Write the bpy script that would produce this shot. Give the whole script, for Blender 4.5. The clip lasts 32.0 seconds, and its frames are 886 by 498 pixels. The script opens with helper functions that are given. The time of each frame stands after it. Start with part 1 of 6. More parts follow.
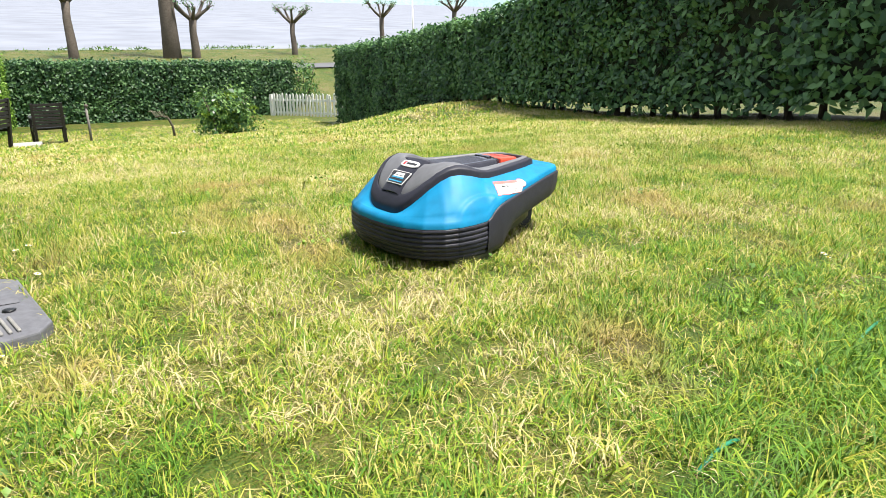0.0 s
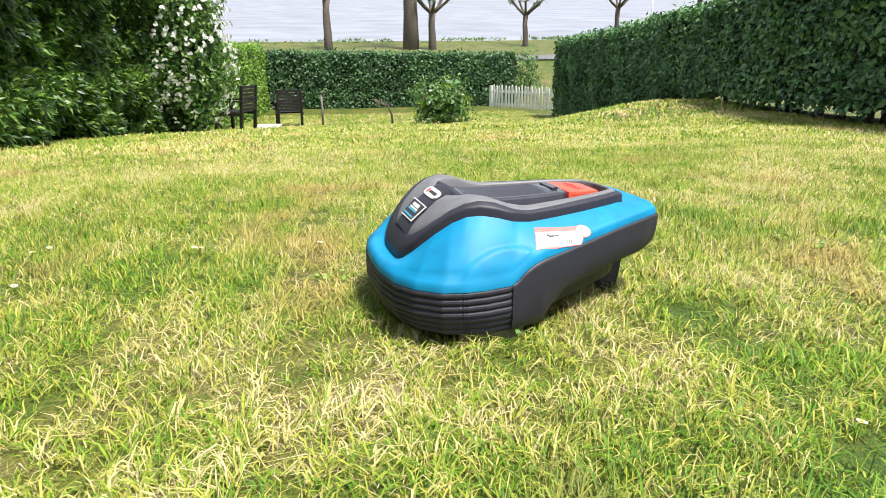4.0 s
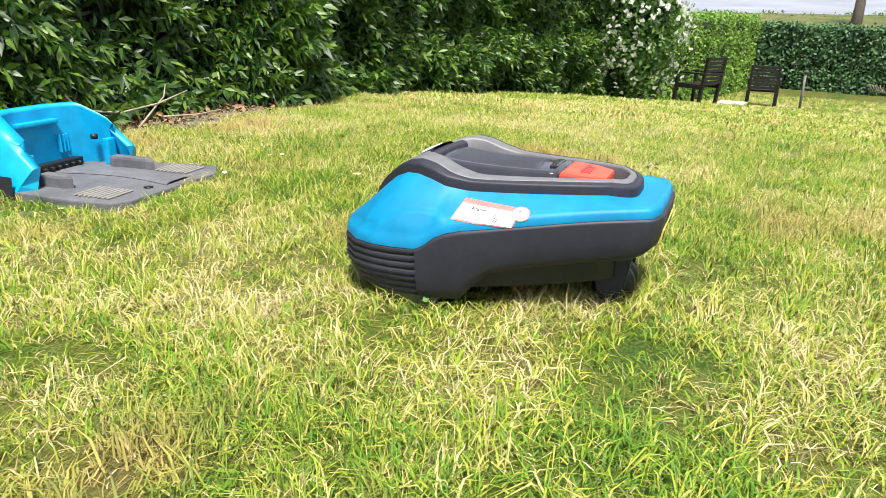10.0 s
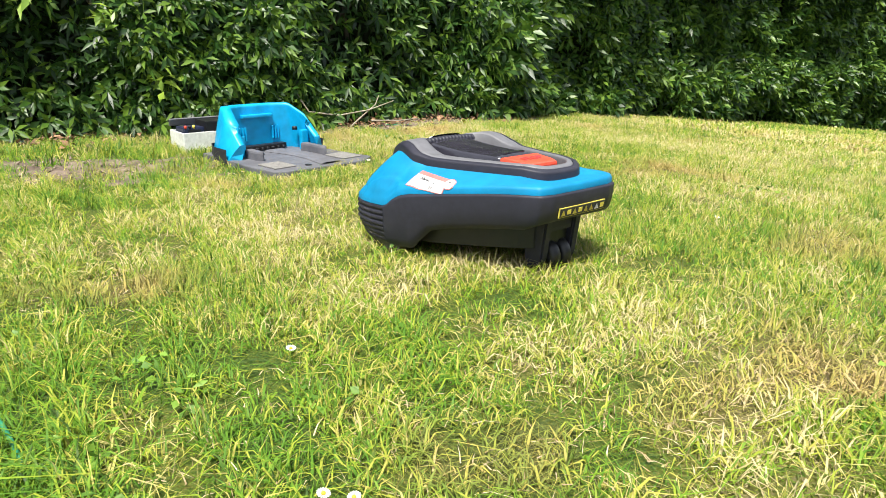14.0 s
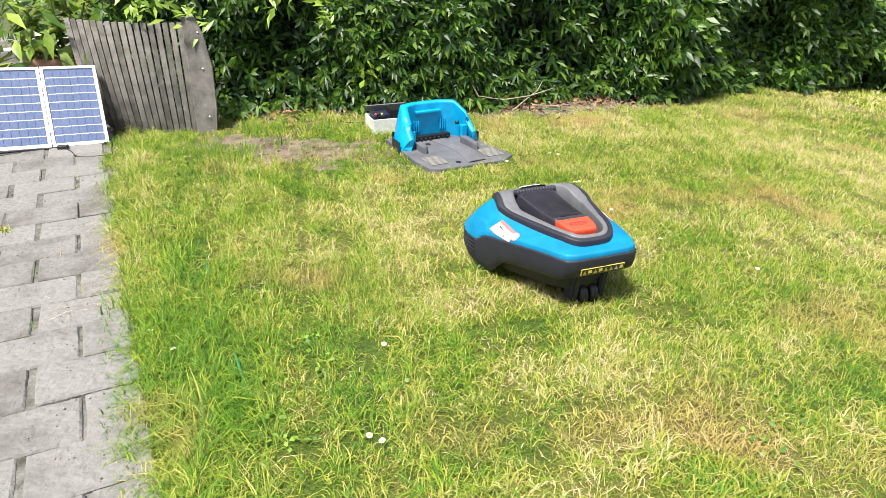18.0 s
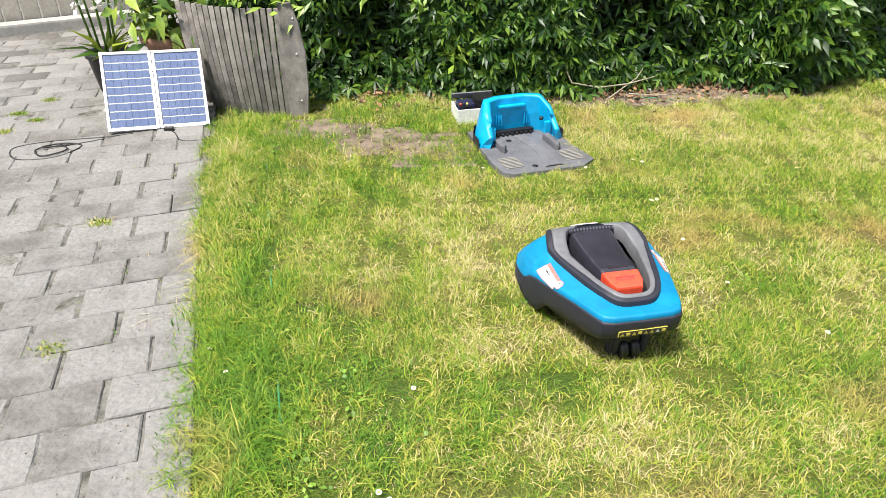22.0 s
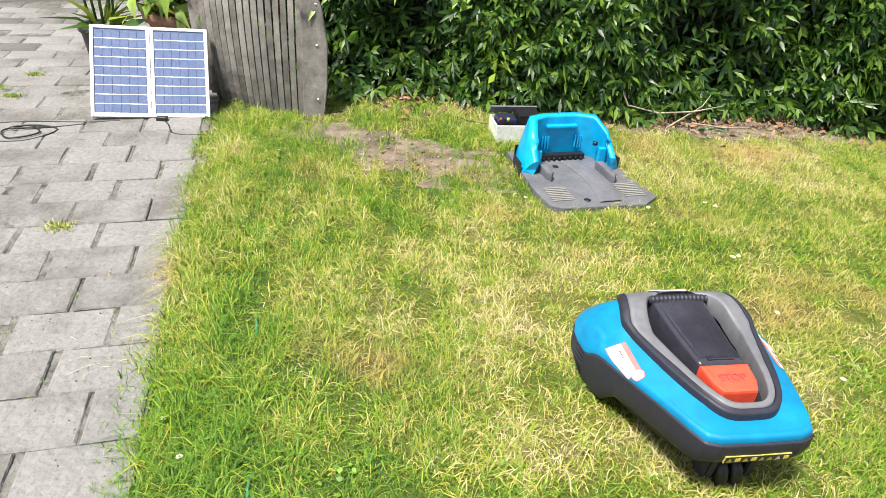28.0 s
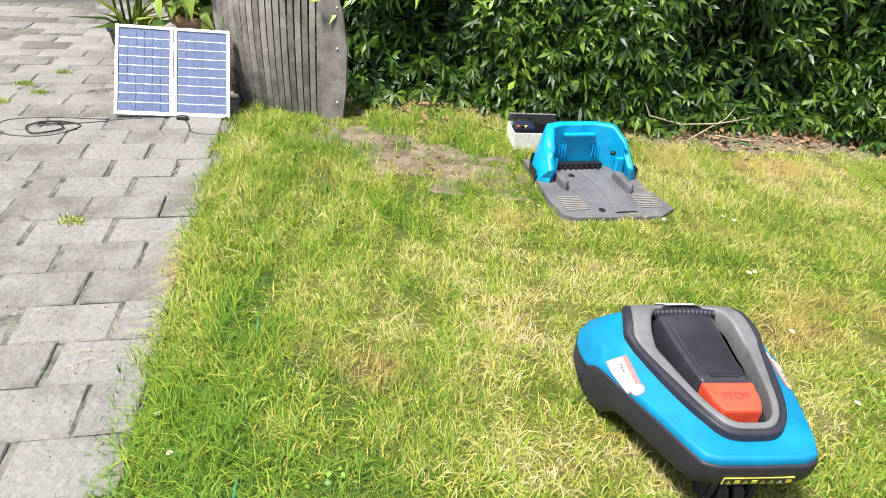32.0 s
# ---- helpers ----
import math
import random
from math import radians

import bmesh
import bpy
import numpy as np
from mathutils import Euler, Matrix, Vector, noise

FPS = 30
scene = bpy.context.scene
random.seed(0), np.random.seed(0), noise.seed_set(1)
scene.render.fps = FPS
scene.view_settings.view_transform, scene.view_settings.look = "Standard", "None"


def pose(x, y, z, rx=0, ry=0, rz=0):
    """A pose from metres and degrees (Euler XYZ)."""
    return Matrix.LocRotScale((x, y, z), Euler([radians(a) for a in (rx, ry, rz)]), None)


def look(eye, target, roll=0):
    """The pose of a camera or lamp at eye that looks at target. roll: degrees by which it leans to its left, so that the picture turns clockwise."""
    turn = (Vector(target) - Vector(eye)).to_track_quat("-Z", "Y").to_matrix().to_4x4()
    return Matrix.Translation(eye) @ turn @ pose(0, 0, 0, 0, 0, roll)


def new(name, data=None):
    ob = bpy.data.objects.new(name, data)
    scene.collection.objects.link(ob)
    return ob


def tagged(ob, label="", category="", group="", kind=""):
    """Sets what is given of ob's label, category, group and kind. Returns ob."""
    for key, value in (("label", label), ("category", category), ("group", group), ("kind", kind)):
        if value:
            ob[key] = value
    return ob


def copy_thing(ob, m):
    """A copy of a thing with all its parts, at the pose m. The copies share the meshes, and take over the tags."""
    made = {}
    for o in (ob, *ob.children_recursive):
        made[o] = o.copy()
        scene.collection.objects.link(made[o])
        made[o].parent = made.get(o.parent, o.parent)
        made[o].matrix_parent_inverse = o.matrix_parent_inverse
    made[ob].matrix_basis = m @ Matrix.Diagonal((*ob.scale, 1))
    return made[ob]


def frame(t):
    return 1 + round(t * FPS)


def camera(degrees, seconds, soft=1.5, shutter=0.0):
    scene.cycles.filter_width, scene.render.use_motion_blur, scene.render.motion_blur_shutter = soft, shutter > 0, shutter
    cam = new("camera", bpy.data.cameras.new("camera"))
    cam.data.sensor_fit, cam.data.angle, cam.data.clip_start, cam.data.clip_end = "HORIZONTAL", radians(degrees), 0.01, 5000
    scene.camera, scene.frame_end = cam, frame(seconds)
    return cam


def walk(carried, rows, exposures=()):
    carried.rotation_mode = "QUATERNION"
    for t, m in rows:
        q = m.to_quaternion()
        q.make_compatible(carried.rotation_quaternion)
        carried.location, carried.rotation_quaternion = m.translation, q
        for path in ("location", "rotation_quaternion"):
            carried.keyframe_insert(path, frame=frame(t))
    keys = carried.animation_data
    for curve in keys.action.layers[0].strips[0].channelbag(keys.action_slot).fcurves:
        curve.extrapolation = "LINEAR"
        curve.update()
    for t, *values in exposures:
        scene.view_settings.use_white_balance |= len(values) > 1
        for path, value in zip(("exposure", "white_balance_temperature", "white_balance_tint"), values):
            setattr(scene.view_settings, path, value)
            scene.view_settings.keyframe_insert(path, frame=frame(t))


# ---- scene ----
from mathutils.bvhtree import BVHTree

cam = camera(68.49, 32.0, 0.75)
# the garden is laid out on its own plane, which leans down towards the shore
LEAN = Matrix.Rotation(radians(4.4), 4, "Y")
# seconds, eye x y z, heading, pitch, roll
PATH = [
    (0, -1.054, 2.419, 0.470, -118.02, -16.69, -0.57),
    (1, -0.987, 2.286, 0.484, -114.59, -16.98, 0.04),
    (2, -0.916, 2.158, 0.479, -109.48, -17.24, 0.03),
    (3, -0.819, 2.024, 0.468, -103.51, -17.67, -1.07),
    (3.5, -0.796, 1.968, 0.467, -101.06, -17.28, -0.75),
    (5.5, -0.704, 1.690, 0.451, -88.61, -17.74, -0.21),
    (6, -0.692, 1.627, 0.450, -84.97, -17.61, -0.21),
    (7, -0.658, 1.510, 0.446, -78.35, -18.30, 0.51),
    (8, -0.627, 1.362, 0.448, -73.35, -18.15, 0.27),
    (9, -0.638, 1.239, 0.442, -65.08, -19.39, 0.58),
    (10, -0.595, 1.126, 0.441, -57.49, -19.89, 1.36),
    (11, -0.618, 0.988, 0.441, -52.41, -19.84, 1.25),
    (12, -0.581, 0.858, 0.444, -47.21, -19.21, 0.93),
    (13, -0.527, 0.708, 0.438, -40.30, -18.64, 0.97),
    (13.5, -0.401, 0.596, 0.430, -33.76, -18.68, 1.26),
    (15.5, -0.407, 0.277, 0.473, -28.84, -16.71, 0.14),
    (16, -0.455, 0.180, 0.501, -26.18, -16.62, -0.49),
    (16.5, -0.442, 0.135, 0.558, -23.25, -18.05, -0.96),
    (17, -0.414, 0.092, 0.662, -19.33, -21.01, 0.75),
    (17.5, -0.351, 0.033, 0.787, -15.77, -23.63, 1.37),
    (18, -0.312, 0.014, 0.909, -12.86, -26.15, 0.92),
    (19, -0.244, -0.010, 1.071, -8.51, -31.66, 1.57),
    (20, -0.185, -0.091, 1.144, -2.53, -34.53, 3.91),
    (21, -0.195, 0.021, 1.171, -2.43, -34.50, 2.93),
    (22, -0.113, 0.111, 1.171, -1.47, -32.01, -0.52),
    (23, -0.062, 0.247, 1.166, 2.15, -32.67, 3.26),
    (24, -0.024, 0.448, 1.159, 0.67, -32.58, 2.53),
    (25, -0.043, 0.473, 1.135, 0.48, -33.01, 3.50),
    (25.5, -0.063, 0.472, 1.116, 0.18, -32.21, 3.97),
    (27.5, -0.158, 0.528, 1.046, -1.07, -31.42, 4.16),
    (28, -0.188, 0.542, 1.023, -0.95, -31.19, 4.18),
    (29, -0.216, 0.551, 0.993, -1.70, -30.32, 4.70),
    (30, -0.210, 0.549, 0.996, -1.94, -30.09, 4.61),
    (31, -0.156, 0.543, 1.019, 0.20, -30.27, 4.85),
    (32, -0.134, 0.557, 1.012, 1.77, -30.69, 4.60),
]


def aim(x, y, z, heading, pitch, roll):
    a, b = radians(heading), radians(pitch)
    ahead = Vector((-math.sin(a) * math.cos(b), math.cos(a) * math.cos(b), math.sin(b)))
    return LEAN @ look((x, y, z), Vector((x, y, z)) + ahead, roll)


walk(cam, [(row[0], aim(*row[1:])) for row in PATH], [(0.0, 1.13), (3.0, 1.11), (9.0, 1.08), (14.0, 1.08), (18.0, 1.09), (21.0, 1.05), (24.0, 1.09), (32.0, 1.12)])

# ---- daylight: bright, thinly overcast ----
world = bpy.data.worlds.new("sky")
scene.world = world
world.use_nodes = True
wn = world.node_tree
wn.nodes.clear()
sky = wn.nodes.new("ShaderNodeTexSky")
sky.sky_type = "NISHITA"
sky.sun_disc = False
sky.sun_elevation = radians(69)
sky.sun_rotation = radians(200)
sky.air_density, sky.dust_density, sky.ozone_density = 1.0, 4.0, 1.0
veil = wn.nodes.new("ShaderNodeMix")
veil.data_type = "RGBA"
veil.inputs[0].default_value = 0.9
veil.inputs[7].default_value = (4.0, 4.45, 5.1, 1)
bg = wn.nodes.new("ShaderNodeBackground")
bg.inputs[1].default_value = 0.095
wo = wn.nodes.new("ShaderNodeOutputWorld")
wn.links.new(sky.outputs[0], veil.inputs[6])
wn.links.new(veil.outputs[2], bg.inputs[0])
wn.links.new(bg.outputs[0], wo.inputs[0])

sun_data = bpy.data.lights.new("sun", "SUN")
sun_data.energy, sun_data.angle, sun_data.color = 4.2, radians(11), (1.0, 0.955, 0.86)
sun = new("sun", sun_data)
sun.matrix_world = look((-3, -3.4, 12), (0.0, 0.0, 0.0))


# ---- materials ----
def material(name, colour, rough=0.6, second=None, scale=20.0, third=None, metal=0.0, bump=0.0, bump_scale=None,
             spec=0.5, coat=0.0, island=False, objects=False, soft=0.25, sheen=0.0, through_light=0.0):
    m = bpy.data.materials.new(name)
    m.use_nodes = True
    nt = m.node_tree
    n, l = nt.nodes, nt.links
    b = n["Principled BSDF"]
    b.inputs["Roughness"].default_value = rough
    b.inputs["Metallic"].default_value = metal
    b.inputs["Specular IOR Level"].default_value = spec
    b.inputs["Coat Weight"].default_value = coat
    geo = n.new("ShaderNodeNewGeometry")
    tc = n.new("ShaderNodeTexCoord")
    second = second or tuple(c * 0.8 for c in colour)
    n1 = n.new("ShaderNodeTexNoise")
    n1.inputs["Scale"].default_value = scale
    n1.inputs["Detail"].default_value = 4
    l.new(tc.outputs["Object"] if objects else geo.outputs["Position"], n1.inputs["Vector"])
    ramp = n.new("ShaderNodeValToRGB")
    ramp.color_ramp.elements[0].position, ramp.color_ramp.elements[1].position = 0.5 - soft, 0.5 + soft
    ramp.color_ramp.elements[0].color, ramp.color_ramp.elements[1].color = (*second, 1), (*colour, 1)
    if third:
        e = ramp.color_ramp.elements.new(0.5)
        e.color = (*third, 1)
    drive = n1.outputs["Fac"]
    if island:
        mix = n.new("ShaderNodeMath")
        mix.operation = "MULTIPLY_ADD"
        sub = n.new("ShaderNodeMath")
        sub.operation = "SUBTRACT"
        src = n.new("ShaderNodeObjectInfo").outputs["Random"] if island == "object" else geo.outputs["Random Per Island"]
        l.new(src, sub.inputs[0])
        sub.inputs[1].default_value = 0.5
        l.new(sub.outputs[0], mix.inputs[0])
        mix.inputs[1].default_value = 0.75 if island != "object" else 0.35
        l.new(n1.outputs["Fac"], mix.inputs[2])
        drive = mix.outputs[0]
    l.new(drive, ramp.inputs[0])
    n2 = n.new("ShaderNodeTexNoise")
    n2.inputs["Scale"].default_value = scale * 7.3
    n2.inputs["Detail"].default_value = 3
    l.new(tc.outputs["Object"] if objects else geo.outputs["Position"], n2.inputs["Vector"])
    tint = n.new("ShaderNodeHueSaturation")
    mr = n.new("ShaderNodeMapRange")
    mr.inputs[1].default_value, mr.inputs[2].default_value = 0.3, 0.7
    mr.inputs[3].default_value, mr.inputs[4].default_value = 0.86, 1.12
    l.new(n2.outputs["Fac"], mr.inputs[0])
    l.new(mr.outputs[0], tint.inputs["Value"])
    l.new(ramp.outputs[0], tint.inputs["Color"])
    l.new(tint.outputs[0], b.inputs["Base Color"])
    if bump:
        bp = n.new("ShaderNodeBump")
        bp.inputs["Strength"].default_value = bump
        bp.inputs["Distance"].default_value = 0.01
        n3 = n.new("ShaderNodeTexNoise")
        n3.inputs["Scale"].default_value = bump_scale or scale * 4
        n3.inputs["Detail"].default_value = 5
        l.new(tc.outputs["Object"] if objects else geo.outputs["Position"], n3.inputs["Vector"])
        l.new(n3.outputs["Fac"], bp.inputs["Height"])
        l.new(bp.outputs[0], b.inputs["Normal"])
    if through_light:
        tr = n.new("ShaderNodeBsdfTranslucent")
        l.new(tint.outputs[0], tr.inputs[0])
        ms = n.new("ShaderNodeMixShader")
        ms.inputs[0].default_value = through_light
        out = n["Material Output"]
        l.new(b.outputs[0], ms.inputs[1])
        l.new(tr.outputs[0], ms.inputs[2])
        l.new(ms.outputs[0], out.inputs[0])
    return m


def lawn_material(name, gain, island, translucent=0.0, shift=0.0):
    """Patchy lawn: fresh green, yellow green and dry straw, mixed by broad patches and by blade."""
    m = bpy.data.materials.new(name)
    m.use_nodes = True
    n, l = m.node_tree.nodes, m.node_tree.links
    b = n["Principled BSDF"]
    b.inputs["Roughness"].default_value = 0.6
    b.inputs["Specular IOR Level"].default_value = 0.35
    geo = n.new("ShaderNodeNewGeometry")

    def noise_at(scale, detail, seed):
        mp = n.new("ShaderNodeMapping")
        mp.inputs["Location"].default_value = (seed, seed * 0.7, 0)
        l.new(geo.outputs["Position"], mp.inputs[0])
        t = n.new("ShaderNodeTexNoise")
        t.inputs["Scale"].default_value = scale
        t.inputs["Detail"].default_value = detail
        l.new(mp.outputs[0], t.inputs["Vector"])
        return t.outputs["Fac"]

    def math_node(op, a, c):
        k = n.new("ShaderNodeMath")
        k.operation = op
        for i, v in enumerate((a, c)):
            if isinstance(v, (int, float)):
                k.inputs[i].default_value = v
            else:
                l.new(v, k.inputs[i])
        return k.outputs[0]

    broad = noise_at(1.1, 3, 3.0)
    small = noise_at(5.5, 4, 11.0)
    mixv = math_node("SUBTRACT", math_node("ADD", math_node("MULTIPLY", broad, 1.15), math_node("MULTIPLY", small, 1.1)), 0.625)
    if island:
        rnd = math_node("SUBTRACT", geo.outputs["Random Per Island"], 0.5)
        mixv = math_node("ADD", mixv, math_node("MULTIPLY", rnd, 0.86))
    else:
        fine = noise_at(210.0, 6, 5.0)
        mixv = math_node("ADD", mixv, math_node("MULTIPLY", math_node("SUBTRACT", fine, 0.5), 1.3))
    if shift:
        mixv = math_node("ADD", mixv, shift)
    # greener turf along the paving
    xyz = n.new("ShaderNodeSeparateXYZ")
    l.new(geo.outputs["Position"], xyz.inputs[0])
    near_edge = n.new("ShaderNodeMapRange")
    near_edge.inputs[1].default_value, near_edge.inputs[2].default_value = -0.4, 1.1
    near_edge.inputs[3].default_value, near_edge.inputs[4].default_value = -0.13, 0.035
    l.new(math_node("ADD", xyz.outputs[0], math_node("MULTIPLY", xyz.outputs[1], 0.235)), near_edge.inputs[0])
    mixv = math_node("ADD", mixv, near_edge.outputs[0])
    ramp = n.new("ShaderNodeValToRGB")
    el = ramp.color_ramp.elements
    stops = [(0.10, (0.085, 0.2, 0.013)), (0.33, (0.185, 0.31, 0.019)), (0.5, (0.30, 0.35, 0.03)), (0.66, (0.425, 0.39, 0.085)), (0.9, (0.58, 0.495, 0.27))]
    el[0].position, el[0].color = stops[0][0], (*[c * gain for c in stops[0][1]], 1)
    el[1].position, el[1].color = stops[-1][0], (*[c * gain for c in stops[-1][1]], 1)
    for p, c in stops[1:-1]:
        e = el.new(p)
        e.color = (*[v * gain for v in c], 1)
    l.new(mixv, ramp.inputs[0])
    # foxy brown patches of dead grass
    brown = n.new("ShaderNodeMapRange")
    brown.inputs[1].default_value, brown.inputs[2].default_value = 0.56, 0.72
    brown.inputs[3].default_value, brown.inputs[4].default_value = 0.0, 0.65
    l.new(noise_at(2.6, 4, 21.0), brown.inputs[0])
    tone = n.new("ShaderNodeMix")
    tone.data_type = "RGBA"
    tone.inputs[7].default_value = (0.46 * gain, 0.31 * gain, 0.12 * gain, 1)
    l.new(brown.outputs[0], tone.inputs[0])
    l.new(ramp.outputs[0], tone.inputs[6])
    l.new(tone.outputs[2], b.inputs["Base Color"])
    if translucent:
        tr = n.new("ShaderNodeBsdfTranslucent")
        l.new(tone.outputs[2], tr.inputs[0])
        ms = n.new("ShaderNodeMixShader")
        ms.inputs[0].default_value = translucent
        l.new(b.outputs[0], ms.inputs[1])
        l.new(tr.outputs[0], ms.inputs[2])
        l.new(ms.outputs[0], n["Material Output"].inputs[0])
        soft_n = n.new("ShaderNodeMix")
        soft_n.data_type = "VECTOR"
        soft_n.inputs[0].default_value = 0.6
        soft_n.inputs[5].default_value = (0, 0, 1)
        l.new(geo.outputs["Normal"], soft_n.inputs[4])
        unit = n.new("ShaderNodeVectorMath")
        unit.operation = "NORMALIZE"
        l.new(soft_n.outputs[1], unit.inputs[0])
        l.new(unit.outputs[0], b.inputs["Normal"])
    else:
        bp = n.new("ShaderNodeBump")
        bp.inputs["Strength"].default_value = 0.8
        bp.inputs["Distance"].default_value = 0.02
        l.new(noise_at(120.0, 5, 1.0), bp.inputs["Height"])
        l.new(bp.outputs[0], b.inputs["Normal"])
    return m


# low turf and stubble gains put the shade between blades into the colour
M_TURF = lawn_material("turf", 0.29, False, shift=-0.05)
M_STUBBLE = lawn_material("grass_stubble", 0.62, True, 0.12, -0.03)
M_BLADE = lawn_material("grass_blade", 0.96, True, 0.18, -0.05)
M_LUSH = lawn_material("lush_grass_blade", 0.92, True, 0.25, -0.18)
M_STRAW = material("dead_straw", (0.6, 0.5, 0.34), 0.8, (0.34, 0.24, 0.13), 30, island=True)
M_SOIL = material("soil", (0.235, 0.18, 0.145), 0.95, (0.085, 0.06, 0.045), 13, third=(0.165, 0.122, 0.095), bump=1.0, bump_scale=45, soft=0.2)
# backing leaves are coloured darker, as shade behind the lighter shoots
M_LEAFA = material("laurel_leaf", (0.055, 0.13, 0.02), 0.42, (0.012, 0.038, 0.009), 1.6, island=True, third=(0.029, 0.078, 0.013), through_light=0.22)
# paler foliage farther along, raised further to offset shade among its dense leaves
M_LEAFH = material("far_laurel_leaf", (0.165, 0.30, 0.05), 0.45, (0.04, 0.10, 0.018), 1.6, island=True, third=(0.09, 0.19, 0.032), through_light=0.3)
M_SPRIG = material("laurel_shoot_leaf", (0.135, 0.235, 0.027), 0.42, (0.016, 0.052, 0.009), 7, island=True, third=(0.048, 0.122, 0.015), through_light=0.3)
M_LEAFB = material("young_leaf", (0.30, 0.42, 0.055), 0.4, (0.19, 0.32, 0.04), 3, island=True, through_light=0.3)
M_LEAFC = material("clipped_hedge_leaf", (0.145, 0.285, 0.095), 0.5, (0.034, 0.095, 0.038), 1.3, island=True, third=(0.078, 0.18, 0.062), through_light=0.28)
M_LEAFI = material("dark_hedge_leaf", (0.105, 0.21, 0.07), 0.5, (0.026, 0.074, 0.03), 1.3, island=True, third=(0.056, 0.135, 0.047), through_light=0.25)
M_LEAFD = material("light_hedge_leaf", (0.25, 0.42, 0.055), 0.5, (0.10, 0.21, 0.03), 2, island=True, through_light=0.3)
M_LEAFG = material("shrub_leaf", (0.17, 0.30, 0.06), 0.5, (0.06, 0.14, 0.025), 3, island=True, through_light=0.3)
M_LEAFE = material("pot_plant_leaf", (0.30, 0.38, 0.045), 0.38, (0.07, 0.15, 0.018), 6, island=True, third=(0.17, 0.27, 0.03), through_light=0.25)
# near-black, so the shade deep in a hedge is in the core's colour
M_INNER = material("hedge_inner_shade", (0.022, 0.03, 0.012), 0.9, (0.008, 0.012, 0.006), 8, bump=1.0, bump_scale=40)
M_BARK = material("bark", (0.13, 0.108, 0.09), 0.9, (0.07, 0.055, 0.045), 12, bump=0.9, bump_scale=30)
M_TWIG = material("pale_twig", (0.42, 0.38, 0.31), 0.8, (0.2, 0.16, 0.1), 30)
M_WHITE = material("white_paint", (0.78, 0.78, 0.76), 0.5, (0.62, 0.62, 0.6), 12)
M_CREAM = material("weathered_cream_paint", (0.46, 0.42, 0.37), 0.7, (0.33, 0.3, 0.26), 6, bump=0.15)
M_PETAL = material("white_petal", (0.85, 0.85, 0.82), 0.5, (0.74, 0.74, 0.68), 40, through_light=0.3)
M_YELLOW = material("yellow_centre", (0.75, 0.5, 0.03), 0.6)
M_DARKWOOD = material("dark_stained_wood", (0.016, 0.012, 0.011), 0.5, (0.008, 0.007, 0.006), 15, bump=0.2)
M_GREYWOOD = material("weathered_wood", (0.225, 0.205, 0.19), 0.85, (0.085, 0.077, 0.07), 18, bump=0.25, bump_scale=55, island="object")
M_PAVER = material("concrete_paver", (0.222, 0.211, 0.206), 0.92, (0.12, 0.111, 0.104), 9, island="object", third=(0.195, 0.186, 0.18), soft=0.3, bump=0.9, bump_scale=60)
M_PAVERFAR = material("concrete_paver_far", (0.222, 0.211, 0.206), 0.92, (0.12, 0.111, 0.104), 9, island=True, third=(0.195, 0.186, 0.18), soft=0.3, bump=0.9, bump_scale=60)
M_JOINT = material("joint_sand", (0.2, 0.19, 0.18), 0.95, (0.045, 0.04, 0.03), 22, third=(0.145, 0.137, 0.125), bump=0.9, bump_scale=90, soft=0.2)
M_BLUE = material("blue_plastic", (0.0, 0.2, 0.405), 0.55, (0.0, 0.188, 0.38), 3, objects=True, spec=0.35, bump=0.03, bump_scale=700)
M_BLUE2 = material("blue_station_plastic", (0.0, 0.36, 0.68), 0.42, (0.0, 0.31, 0.6), 4, objects=True)
M_CHAR = material("charcoal_plastic", (0.026, 0.026, 0.04), 0.52, (0.02, 0.02, 0.031), 9, objects=True, spec=0.35, bump=0.06, bump_scale=500)
M_GREY = material("grey_plastic", (0.15, 0.15, 0.163), 0.5, (0.125, 0.125, 0.138), 6, objects=True)
M_BLACK = material("black_plastic", (0.014, 0.014, 0.016), 0.42, (0.009, 0.009, 0.011), 10, objects=True)
M_LID = material("smoked_lid", (0.035, 0.033, 0.045), 0.2, (0.022, 0.021, 0.03), 5, coat=0.5, objects=True)
M_RED = material("red_plastic", (0.74, 0.085, 0.04), 0.38, (0.66, 0.065, 0.035), 8, objects=True)
M_LABEL = material("white_label", (0.78, 0.76, 0.76), 0.35, (0.7, 0.68, 0.68), 20)
M_REDINK = material("red_ink", (0.62, 0.05, 0.06), 0.4)
M_INK = material("dark_ink", (0.03, 0.03, 0.035), 0.5)
M_PINK = material("pale_red_print", (0.66, 0.13, 0.12), 0.4, (0.6, 0.2, 0.18), 60)
M_YINK = material("yellow_ink", (0.72, 0.60, 0.10), 0.45)
M_CYAN = material("cyan_ink", (0.03, 0.35, 0.62), 0.4)
M_PLATE = material("dusty_grey_plastic", (0.145, 0.145, 0.165), 0.6, (0.085, 0.085, 0.10), 9, bump=0.2, third=(0.12, 0.12, 0.135))
M_TYRE = material("wheel_rubber", (0.045, 0.045, 0.04), 0.8, (0.15, 0.15, 0.09), 30)
M_CELL = material("solar_cell", (0.115, 0.15, 0.27), 0.16, (0.085, 0.12, 0.235), 14, coat=0.8)
M_CELLBACK = material("solar_backing", (0.22, 0.25, 0.36), 0.4, (0.12, 0.16, 0.3), 14)
M_ALU = material("aluminium", (0.78, 0.79, 0.8), 0.4, (0.68, 0.69, 0.7), 20, metal=0.3)
M_CABLE = material("black_cable", (0.015, 0.015, 0.015), 0.5)
M_TERRA = material("terracotta", (0.36, 0.20, 0.13), 0.85, (0.26, 0.14, 0.09), 8, bump=0.3)
